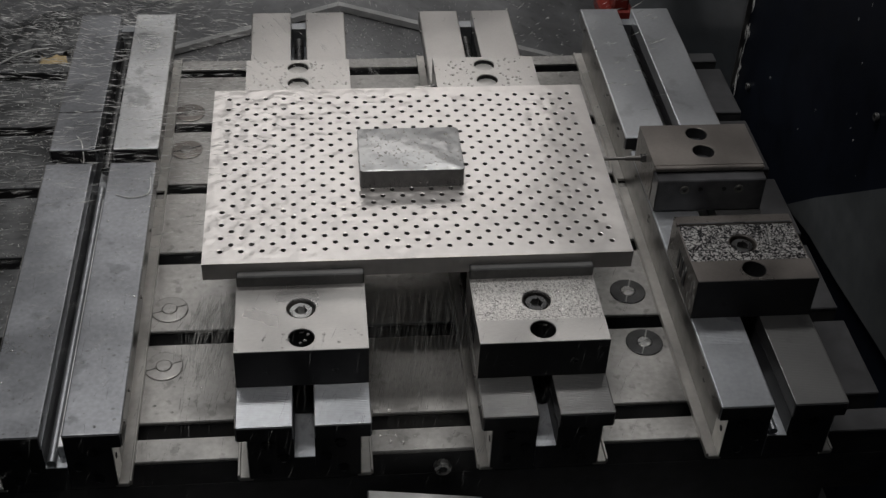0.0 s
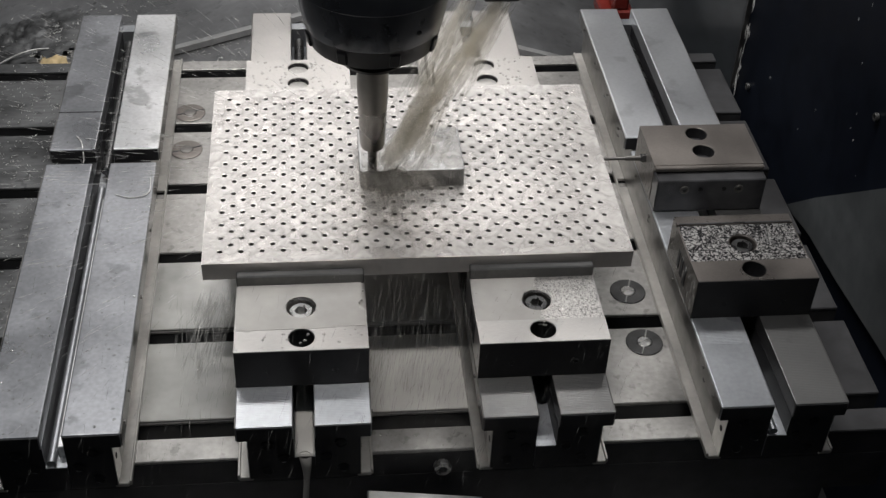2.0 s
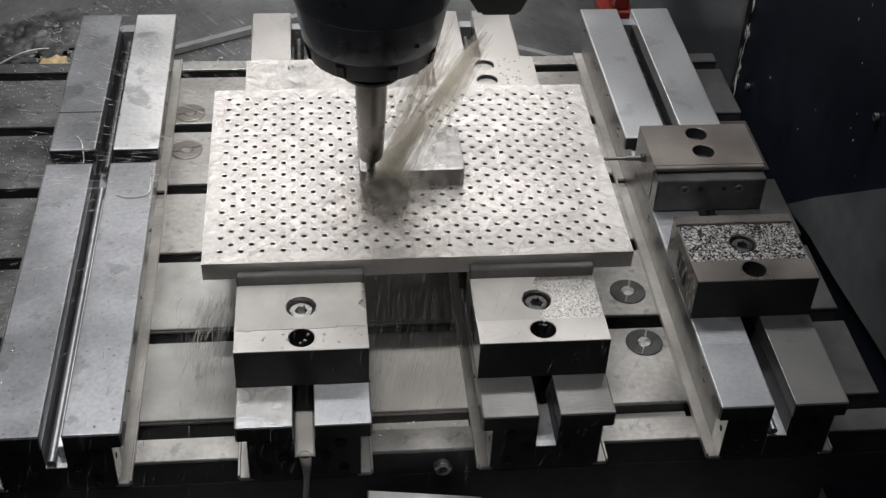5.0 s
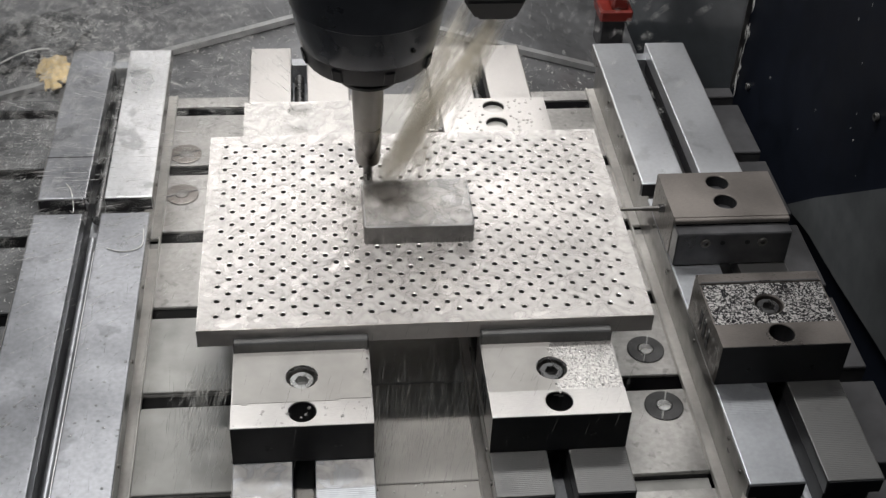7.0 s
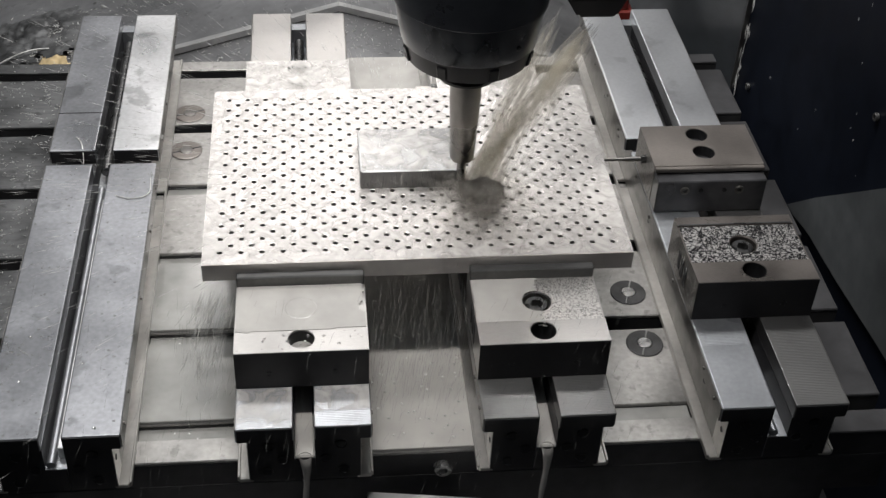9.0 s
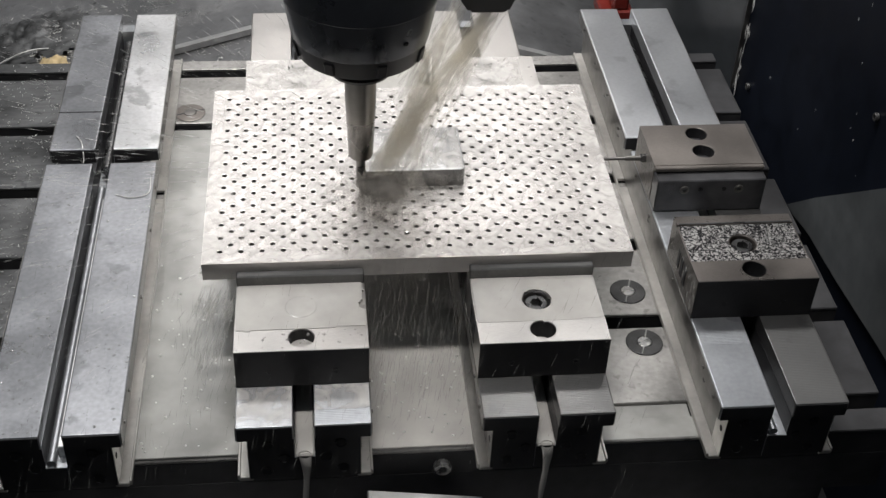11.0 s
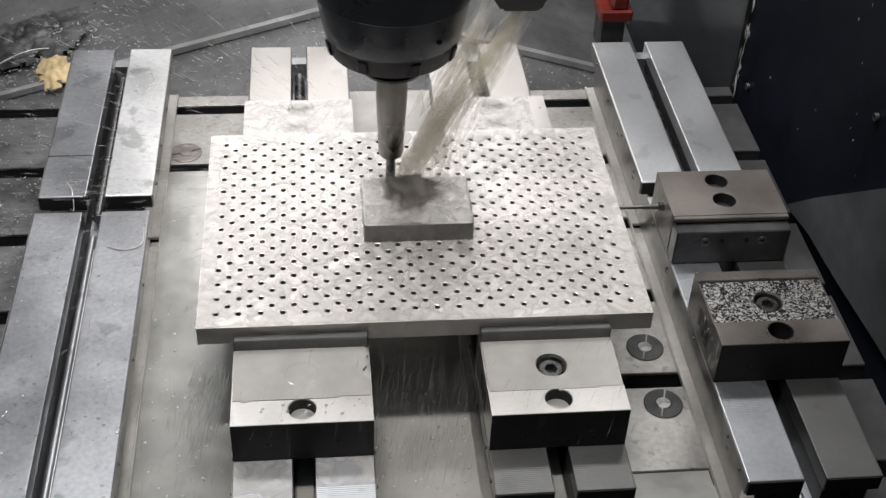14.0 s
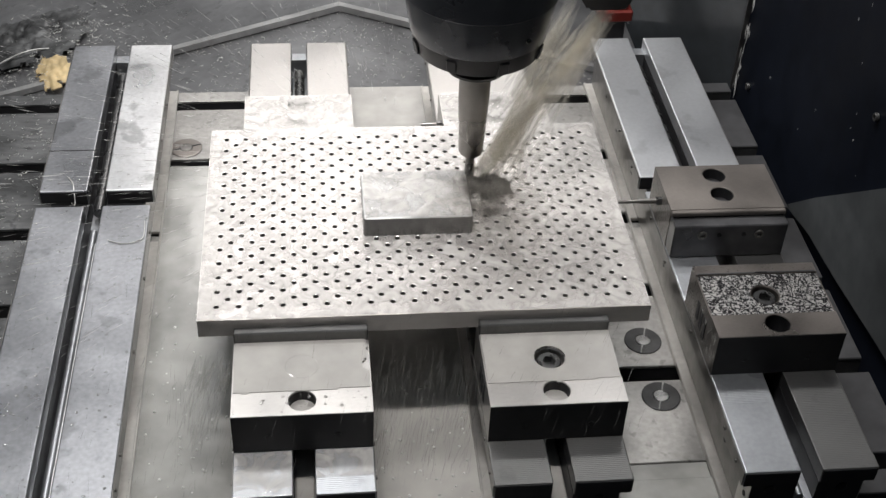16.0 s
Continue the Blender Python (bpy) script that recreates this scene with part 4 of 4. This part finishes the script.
for x, y, start, full in ((-0.1143, -0.1010, 6.4, 8.8), (0.1075, -0.1013, 9.0, 12.0)):
    well = tagged(link("coolant_fill", lathe(bmesh.new(), [(0.0115, -0.003), (0.0115, 0.0)], 28), MILK), "pale coolant standing in the round hole of a jaw", "coolant", kind="stuff")
    well.data.transform(Matrix.Translation((0, y, 0)))
    well.location.x = x
    POOLS.append((well, [(0, JAW_Z - 0.034), (start, JAW_Z - 0.034), (full, JAW_Z - 0.014), (16, JAW_Z - 0.011)]))
POOLS.append(gutter_flow(-0.1143, [(0, 0.031, 0.15), (0.9, 0.0325, 0.13), (1.5, 0.0362, 0), (16, 0.0368, 0)], "milky coolant running out of the vise channel"))
POOLS.append(gutter_flow(0.1075, [(0, 0.031, 0.15), (6.4, 0.0325, 0.13), (8.0, 0.0350, 0.02), (8.5, 0.0360, 0), (16, 0.0366, 0)], "milky coolant running out of the vise channel"))


def sheet_over(host, verts, faces, z, low, rise, label):
    me = bpy.data.meshes.new("coolant_sheet")
    me.from_pydata(verts, [], faces)
    for p in me.polygons:
        p.use_smooth = True
    me.materials.append(SHEET)
    ob = tagged(new("coolant_sheet", me), label)
    ob.parent = host
    SHEETS.append((ob, [(0, low), (rise - 0.5, low), (rise, z), (16, z)]))


SHEETS = []


def flood(host, x0, x1, y0, y1, z, low, rise, label, swell, cell=0.0027):
    """A rippled sheet of milky coolant over a flat top; swell gives its height at a place. It wells up from low to z."""
    nx, ny = int((x1 - x0) / cell), int((y1 - y0) / cell)
    verts = [(x0 + (x1 - x0) * i / nx, y0 + (y1 - y0) * j / ny, 0.0) for j in range(ny + 1) for i in range(nx + 1)]
    verts = [(x, y, swell(x, y)) for x, y, _ in verts]
    faces = [(j * (nx + 1) + i, j * (nx + 1) + i + 1, (j + 1) * (nx + 1) + i + 1, (j + 1) * (nx + 1) + i) for j in range(ny) for i in range(nx)]
    sheet_over(host, verts, faces, z, low, rise, label)


def plate_swell(x, y):
    w = 0.14 + 0.86 * min(1, max(0, (0.07 - x) / 0.18)) * min(1, max(0, (y - 0.045) / 0.07))
    row = round(y / HY)
    gap = 1.0
    for j in (row - 1, row, row + 1):
        off = P if j % 2 else 0.0
        hx = -0.19 + off + 0.02 * round((x + 0.19 - off) / 0.02)
        gap = min(gap, math.hypot(x - hx - 0.0012, y - j * HY - 0.0010))
    n = noise.noise(Vector((x * 60 + y * 25, y * 120, 0.3))) * 0.6 + noise.noise(Vector((x * 150, y * 260, 1.7))) * 0.35
    return max(0.00012, 0.0009 + w * 0.0017 * n - (0.0003 + 0.0019 * w) * math.exp(-(gap / 0.0042) ** 2))


def loose_swell(x, y):
    return max(0.0001, 0.0005 + 0.0009 * noise.noise(Vector((x * 75, y * 75, 5.0))) + 0.0005 * noise.noise(Vector((x * 190, y * 190, 9.0))))



# over the plate the sheet dips into every hole and leaves it open
verts, faces = [], []
RINGS = (0.0, 0.10, 0.28, 0.55, 1.0)
for j in range(27):
    y = j * HY
    for i in range(20 - j % 2):
        x = -0.19 + 0.02 * i + (P if j % 2 else 0)
        turns = sorted({round(2 * math.pi * k / 18, 6) for k in range(18)} | {round(math.atan2(b, a) % (2 * math.pi), 6) for a in (-P, P) for b in (-HY / 2, HY / 2)})
        first, n = len(verts), len(turns)
        near = 0.0027 + (0.0008 if x < 0.0 and y > 0.06 else 0.0002)
        for u in RINGS:
            for a in turns:
                c, d = math.cos(a), math.sin(a)
                far = min(P / abs(c) if abs(c) > 1e-9 else 9, HY / 2 / abs(d) if abs(d) > 1e-9 else 9)
                q = near + (far - near) * u
                verts.append((x + q * c, y + q * d, plate_swell(x + q * c, y + q * d) if u else 0.00010))
        for k in range(len(RINGS) - 1):
            for a in range(n):
                p, q = first + k * n + a, first + k * n + (a + 1) % n
                faces.append((p, q, q + n, p + n))


def strip(x0, x1, y0, y1, nx, ny):
    """A plain patch of the sheet, between the holes and the plate's edge."""
    first = len(verts)
    for j in range(ny + 1):
        for i in range(nx + 1):
            x, y = x0 + (x1 - x0) * i / nx, y0 + (y1 - y0) * j / ny
            verts.append((x, y, plate_swell(x, y)))
    for j in range(ny):
        for i in range(nx):
            p = first + j * (nx + 1) + i
            faces.append((p, p + 1, p + nx + 2, p + nx + 1))


for j in range(1, 27, 2):
    strip(xs0, xs0 + P, j * HY - HY / 2, j * HY + HY / 2, 4, 4)
    strip(xs1 - P, xs1, j * HY - HY / 2, j * HY + HY / 2, 4, 4)
strip(X0 + 0.0005, X1 - 0.0005, Y0 + 0.0005, ys0, 120, 4)
strip(X0 + 0.0005, X1 - 0.0005, ys1, Y1 - 0.0005, 120, 4)
strip(X0 + 0.0005, xs0, ys0, ys1, 3, 90)
strip(xs1, X1 - 0.0005, ys0, ys1, 3, 90)
sheet_over(plate, verts, faces, PLATE_Z + 0.0001, PLATE_Z - 0.0165, 1.5, "rippled milky coolant running over the plate")
flood(block, -0.0505, 0.0520, 0.0968, 0.1693, PLATE_Z + 0.0213, PLATE_Z + 0.004, 1.7, "rippled milky coolant running over the block", loose_swell)
flood(VISES[1], -0.0597, 0.0597, 0.2835, 0.3785, JAW_Z + 0.0002, JAW_Z - 0.030, 2.6, "milky coolant washing over the rear jaw", loose_swell)
flood(VISES[2], -0.0597, 0.0425, 0.2835, 0.3785, JAW_Z + 0.0002, JAW_Z - 0.030, 7.6, "milky coolant washing over the rear jaw", loose_swell)
flood(VISES[1], -0.0597, -0.0105, -0.1670, -0.1190, BAR_Z + 0.0001, BAR_Z - 0.010, 3.6, "milky coolant standing on the rail", loose_swell)
flood(VISES[1], 0.0105, 0.0597, -0.1500, -0.1190, BAR_Z + 0.0001, BAR_Z - 0.010, 5.5, "milky coolant standing on the rail", loose_swell)

# bubbles on the pools
def bubbles(host, x0, x1, y0, y1, count):
    bm = bmesh.new()
    for _ in range(count):
        r = rnd.uniform(0.0007, 0.0018)
        lathe(bm, [(r, 0.0), (r * 0.8, r * 0.4), (r * 0.35, r * 0.62), (0.00005, r * 0.66)], 9, rnd.uniform(x0, x1), rnd.uniform(y0, y1), cap=False)
    part("bubbles", bm, CHIP, host, "foam bubbles", 60)


bubbles(POOLS[0][0], -0.270, -0.180, -0.13, 0.16, 70)
bubbles(POOLS[1][0], -0.050, 0.043, -0.13, 0.02, 60)

# drops standing on the flat steel
verts, faces = [], []


def bead(x, y, z, r):
    n = len(verts)
    for rr, h in ((1.0, 0.0), (0.75, 0.28), (0.3, 0.42)):
        for k in range(7):
            verts.append((x + r * rr * math.cos(k * 0.8976), y + r * rr * math.sin(k * 0.8976), z + r * h))
    verts.append((x, y, z + r * 0.45))
    for lv in range(2):
        for k in range(7):
            a, b = n + lv * 7 + k, n + lv * 7 + (k + 1) % 7
            faces.append((a, b, b + 7, a + 7))
    for k in range(7):
        faces.append((n + 14 + k, n + 14 + (k + 1) % 7, n + 21))


SPANS = [(-0.394, -0.345, -0.165, 0.238, 0.0741, 70), (-0.324, -0.275, -0.165, 0.238, 0.0741, 80), (-0.394, -0.275, 0.27, 0.57, 0.0741, 30),
         (-0.272, -0.178, -0.080, 0.015, 0.0001, 34), (-0.052, 0.045, -0.134, -0.0, 0.0016, 40), (0.05, 0.165, -0.084, -0.026, 0.1168, 150),
         (-0.172, -0.057, -0.115, -0.090, 0.1181, 20), (-0.394, -0.345, -0.165, 0.0, 0.0741, 20)]
for x0, x1, y0, y1, z, n in SPANS:
    for _ in range(n):
        x, y = rnd.uniform(x0, x1), rnd.uniform(y0, y1)
        if abs(x + 0.3346) < 0.011 or (abs(x - 0.1075) < 0.016 and abs(y + 0.06) < 0.02):
            continue
        if z < 0.01 and min(abs(y - q) for q in SLOTS) < 0.012:
            continue
        bead(x, y, z, rnd.uniform(0.0006, 0.0019))
me = bpy.data.meshes.new("coolant_drops")
me.from_pydata(verts, [], faces)
for p in me.polygons:
    p.use_smooth = True
DROP = bpy.data.materials.new("coolant_drop")
DROP.use_nodes = True
b = DROP.node_tree.nodes["Principled BSDF"]
b.inputs["Base Color"].default_value, b.inputs["Roughness"].default_value, b.inputs["IOR"].default_value, b.inputs["Transmission Weight"].default_value = (0.95, 0.95, 0.92, 1), 0.03, 1.34, 0.85
me.materials.append(DROP)
drops = tagged(new("coolant_drops", me), "small round drops of coolant standing on the steel", "coolant", kind="stuff")
ON_TABLE.append(drops)

# foam beading on the block's top
verts, faces = [], []
for _ in range(190):
    bead(rnd.uniform(-0.049, 0.051), rnd.uniform(0.0985, 0.168), PLATE_Z + 0.0212, rnd.uniform(0.0005, 0.0013) * (1 + 0.6 * (rnd.random() < 0.1)))
for cx in (-0.1143, 0.1075):
    for _ in range(170):
        x, y = rnd.gauss(0, 0.035), rnd.uniform(0.285, 0.376)
        if abs(x) < 0.058 and abs(x) > 0.014:
            bead(cx + x, y, JAW_Z, rnd.uniform(0.0007, 0.0022))
me = bpy.data.meshes.new("coolant_foam")
me.from_pydata(verts, [], faces)
for p in me.polygons:
    p.use_smooth = True
me.materials.append(MILK)
foam = tagged(new("coolant_foam", me), "pale beads of coolant foam on block and jaws", "coolant", kind="stuff")
ON_TABLE.append(foam)


# ---- swarf ----
def curl(points, r, label, on_table=True):
    cu = bpy.data.curves.new("swarf_curl", "CURVE")
    cu.dimensions, cu.bevel_depth, cu.bevel_resolution = "3D", r, 2
    sp = cu.splines.new("NURBS")
    sp.points.add(len(points) - 1)
    for p, c in zip(sp.points, points):
        p.co = (*c, 1)
    sp.use_endpoint_u, sp.order_u = True, 3
    cu.materials.append(CHIP)
    ob = tagged(new("swarf_curl", cu), label, "swarf", "curls of swarf")
    if on_table:
        ON_TABLE.append(ob)


curl([(-0.368, 0.292, 0.0748), (-0.362, 0.284, 0.0752), (-0.358, 0.268, 0.0755), (-0.357, 0.255, 0.058), (-0.357, 0.242, 0.0765)], 0.0006, "thin bright curl of swarf hanging over a rail end")
curl([(-0.3125, 0.179, 0.0748), (-0.302, 0.173, 0.0750), (-0.290, 0.173, 0.0748), (-0.278, 0.178, 0.0750), (-0.276, 0.190, 0.0756), (-0.278, 0.209, 0.0748)], 0.0005, "thin bent thread of swarf across a rail")

items = []
for _ in range(2000):
    if rnd.random() < 0.55:
        x, y = rnd.uniform(-0.34, 0.54), rnd.uniform(0.56, 0.745)
        z = -0.0185 - 0.285 * abs(x + 0.056)
    else:
        x = -0.47 + rnd.gauss(0, 0.09)
        y = 0.70 + rnd.gauss(0, 0.10)
        z = (-0.0085 if y > 0.746 else -0.0185) - 0.285 * abs(x + 0.056) + rnd.random() ** 2 * 0.008
        if x < -0.62 or x > -0.3 or y < 0.4:
            continue
    d = Vector((rnd.gauss(0, 1), rnd.gauss(0, 1), rnd.gauss(0, 0.15))).normalized() * rnd.uniform(0.001, 0.0045)
    a = Vector((x, y, z + 0.001))
    items.append((a - d, a + d, rnd.uniform(0.0004, 0.0010)))
strewn = []
for _ in range(1500):
    x, y = -0.395 - abs(rnd.gauss(0, 0.13)), rnd.uniform(-0.13, 0.57)
    if x < -0.69 or min(abs(y - q) for q in SLOTS) < 0.011:
        continue
    d = Vector((rnd.gauss(0, 1), rnd.gauss(0, 1), rnd.gauss(0, 0.12))).normalized() * rnd.uniform(0.0008, 0.0034)
    strewn.append((Vector((x, y, 0.0006)) - d, Vector((x, y, 0.0006)) + d, rnd.uniform(0.0003, 0.0009)))
ON_TABLE.append(tagged(streak_mesh("metal_chips", strewn, CHIP), "fine bright chips strewn over the dark table end", "chips", kind="stuff"))
for _ in range(260):
    u = rnd.random()
    a = Vector((0.405 + 0.085 * u + rnd.gauss(0, 0.006), 0.925 - 0.075 * u + rnd.gauss(0, 0.007), -0.128 - 0.012 * u + rnd.gauss(0, 0.003)))
    d = gauss(1.0).normalized() * rnd.uniform(0.001, 0.005)
    if a.x < 0.43:
        items.append((a - d, a + d, rnd.uniform(0.0003, 0.0007)))
tagged(streak_mesh("metal_chips", items, CHIP), "loose aluminium chips washed over the way cover", "chips", kind="stuff")

bm = bmesh.new()
bmesh.ops.create_grid(bm, x_segments=26, y_segments=40, size=0.5)
lost = []
for v in bm.verts:
    e = 1 - (v.co.length * 2) ** 2
    if e + 0.55 * noise.noise(v.co * 7) + 0.25 * noise.noise(v.co * 19) < 0.22:
        lost.append(v)
    v.co = Vector((v.co.x * 0.062, v.co.y * 0.125, 0.006 * max(0, e) + 0.003 * noise.noise(v.co * 9)))
bmesh.ops.delete(bm, geom=lost, context="VERTS")
heap = tagged(link("paint_patch", bm, YELLOW, smooth=60), "ragged patch of worn cream paint showing on the wet cover", "paint patch")
heap.modifiers.new("depth", "SOLIDIFY").thickness = 0.002
heap.matrix_world = pose(-0.490, 0.768, -0.1285, 0, -15.9, 14)

# a heap of wet chips beside the table
bm = bmesh.new()
bmesh.ops.create_grid(bm, x_segments=48, y_segments=40, size=0.5)
ragged = []
for v in bm.verts:
    e = max(0.0, 1 - (v.co.x * 2) ** 2) * max(0.0, 1 - (v.co.y * 2) ** 2)
    q = v.co * 14
    if e + 0.45 * noise.noise(q * 0.45) + 0.2 * noise.noise(q * 1.3) < 0.18:
        ragged.append(v)
    v.co = Vector((v.co.x * 0.22, v.co.y * 0.17, 0.020 * e * (0.7 + 0.6 * noise.noise(q * 0.5)) + 0.006 * e * noise.noise(q * 1.7) + 0.005 * e * noise.noise(q * 4.1)))
bmesh.ops.delete(bm, geom=ragged, context="VERTS")
mound = tagged(link("chip_heap", bm, DIRTY, smooth=70), "dark wet heap of chips and coolant sludge on the cover", "chips", kind="stuff")
mound.matrix_world = pose(-0.545, 0.875, -0.1395, 0, -15.9, 0)
items = []
for _ in range(700):
    x, y = -0.52 + rnd.gauss(0, 0.05), 0.86 + rnd.gauss(0, 0.045)
    z = -0.0085 - 0.285 * abs(x + 0.056) + 0.014 * max(0, 1 - ((x + 0.52) / 0.11) ** 2) * max(0, 1 - ((y - 0.865) / 0.085) ** 2) + 0.003
    d = Vector((rnd.gauss(0, 1), rnd.gauss(0, 1), rnd.gauss(0, 0.4))).normalized() * rnd.uniform(0.002, 0.007)
    items.append((Vector((x, y, z)) - d, Vector((x, y, z)) + d, rnd.uniform(0.0004, 0.0011)))
tagged(streak_mesh("loose_chips", items, CHIP), "bright curled chips on the sludge heap", "chips", kind="stuff")
curl([(-0.60, 0.80, -0.150), (-0.56, 0.81, -0.128), (-0.52, 0.82, -0.120), (-0.48, 0.815, -0.120), (-0.455, 0.80, -0.122), (-0.445, 0.785, -0.122)], 0.0014, "long bent strip of swarf on the sludge heap", False)

red = thing("red_bracket", "red painted bracket on a dark foot over the way cover", "bracket", (0.379, 0.80, -0.140))
part("foot", cube(-0.020, 0.020, 0.006, 0.05, 0.0, 0.068, bevel=0.003), IRON, red, "dark steel foot")
part("base", cube(-0.026, 0.026, -0.010, 0.05, 0.0682, 0.088, bevel=0.003), RED, red)
part("lug", cube(-0.008, 0.018, -0.006, 0.03, 0.0882, 0.12, bevel=0.003), RED, red)
wall_panel = bmesh.new()
prof = [(0.439, -0.169), (0.357, -0.094), (0.212, 0.029), (-0.05, 0.25), (-0.70, 0.25), (-0.70, -0.05), (0.104, -0.123), (0.249, -0.141), (0.347, -0.149)]
a = [wall_panel.verts.new((0.566, y, z)) for y, z in prof]
c = [wall_panel.verts.new((0.5775, y, z)) for y, z in prof]
wall_panel.faces.new(a)
for k in range(len(prof)):
    wall_panel.faces.new((a[k], c[k], c[(k + 1) % len(prof)], a[(k + 1) % len(prof)]))
bmesh.ops.recalc_face_normals(wall_panel, faces=wall_panel.faces)
tagged(link("wall_panel", wall_panel, PANEL), "grey lower panel on the dark side wall", "wall", kind="structure")
for y, z in ((0.28, 0.086), (0.69, -0.130)):
    b = tagged(new("wall_bolt"), "small bright bolt in the black side wall", "bolt", "bolts in the wall")
    b.location = (0.577, y, z)
    screw("bolt_head", (0, 0, 0), 0.0056, b, (-1, 0, 0), PLUGCORE if z < 0 else RAILDARK)
tagged(link("corner_seam", cube(0.570, 0.5775, 0.748, 0.7515, -0.17, 1.2), RAILDARK), "worn seam in the enclosure corner", "trim", kind="structure")

# runs and drops on the flanks of the empty vise's jaws
items = []
for _ in range(330):
    y = rnd.uniform(-0.046, 0.053) if rnd.random() < 0.6 else rnd.uniform(0.145, 0.218)
    z = rnd.uniform(0.078, 0.121)
    a = Vector((0.2662, y, z))
    items.append((a, a + Vector((0, rnd.gauss(0, 0.0006), -min(z - 0.075, rnd.uniform(0.001, 0.009)))), rnd.uniform(0.00015, 0.0005)))
for _ in range(90):
    a = Vector((rnd.uniform(0.269, 0.386), 0.0535 - rnd.random() * 0.010, 0.1221))
    items.append((a, a + Vector((rnd.gauss(0, 0.002), rnd.gauss(0, 0.001), 0)), rnd.uniform(0.0002, 0.0005)))
ON_TABLE.append(tagged(streak_mesh("coolant_drips", items, RAIN), "pale drips of coolant on the flanks of the jaws", "drips", kind="stuff"))

# drops and drips on the side wall
items = []
for _ in range(22):
    y, z = rnd.uniform(0.05, 0.72), rnd.uniform(-0.10, 0.30)
    items.append((Vector((0.5772, y, z + 0.002)), Vector((0.5772, y, z - rnd.uniform(0.001, 0.005))), rnd.uniform(0.0003, 0.0007)))
for _ in range(40):
    z = -0.16 + rnd.random() ** 1.6 * 0.30
    y = 0.742 + rnd.gauss(0, 0.006)
    items.append((Vector((0.5740, y, z + 0.006)), Vector((0.5740, y + rnd.gauss(0, 0.002), z - rnd.uniform(0.006, 0.03))), rnd.uniform(0.0005, 0.0018)))
tagged(streak_mesh("wall_drips", items, SPRAY), "coolant drips and chips clinging to the dark side wall", "drips", kind="stuff")


# ---- motion ----
def travel_at(t):
    for (t0, a), (t1, b) in zip(TRAVEL, TRAVEL[1:]):
        if t0 <= t <= t1:
            return a + (b - a) * (t - t0) / (t1 - t0)
    return TRAVEL[-1][1]


def spindle_at(t):
    for (t0, x0, z0), (t1, x1, z1) in zip(SPINDLE, SPINDLE[1:]):
        if t0 <= t <= t1:
            u = (t - t0) / (t1 - t0)
            return x0 + (x1 - x0) * u, z0 + (z1 - z0) * u
    return SPINDLE[-1][1:]


def level_at(levels, t):
    """The height of a pool, and how far it lies back in its channel."""
    for (t0, a, *back0), (t1, b, *back1) in zip(levels, levels[1:]):
        if t0 <= t <= t1:
            u = (t - t0) / (t1 - t0)
            back = back0[0] + (back1[0] - back0[0]) * u if back0 else 0.0
            return a + (b - a) * u, back
    return levels[-1][1], 0.0


def motions():
    for ob in ON_TABLE:
        base = ob.matrix_basis.copy()
        walk(ob, [(t, Matrix.Translation((0, -d, 0)) @ base) for t, d in TRAVEL])
    for ob in WITH_SPINDLE:
        walk(ob, [(t, Matrix.Translation((x, TOOL_Y, z))) for t, x, z in SPINDLE])
    for ob, levels in SHEETS:
        walk(ob, [(t, pose(0, 0, z)) for t, z in levels])
    for ob, levels in POOLS:
        times = sorted({t for t, _ in TRAVEL} | {row[0] for row in levels})
        x = ob.location.x
        rows = []
        for t in times:
            z, back = level_at(levels, t)
            rows.append((t, pose(x, back - travel_at(t), z)))
        walk(ob, rows)
    shake = random.Random(3)
    walk(shower, [(t, pose(shake.uniform(-0.01, 0.01), y, z)) for t, z, y in SHOWER])
    for ob, way in FLOWS:
        rows = []
        for k in range(161):
            x, z = spindle_at(k / 10)
            p = way * shake.uniform(-1, 1)
            rows.append((k / 10, pose(x + p.x, TOOL_Y + p.y, z + p.z)))
        walk(ob, rows)
    for ob, way, carried_by_table in QUIVER:
        rows = []
        for k in range(161):
            p = way * shake.uniform(-1, 1)
            rows.append((k / 10, pose(p.x, p.y - (travel_at(k / 10) if carried_by_table else 0), p.z)))
        walk(ob, rows)


motions()
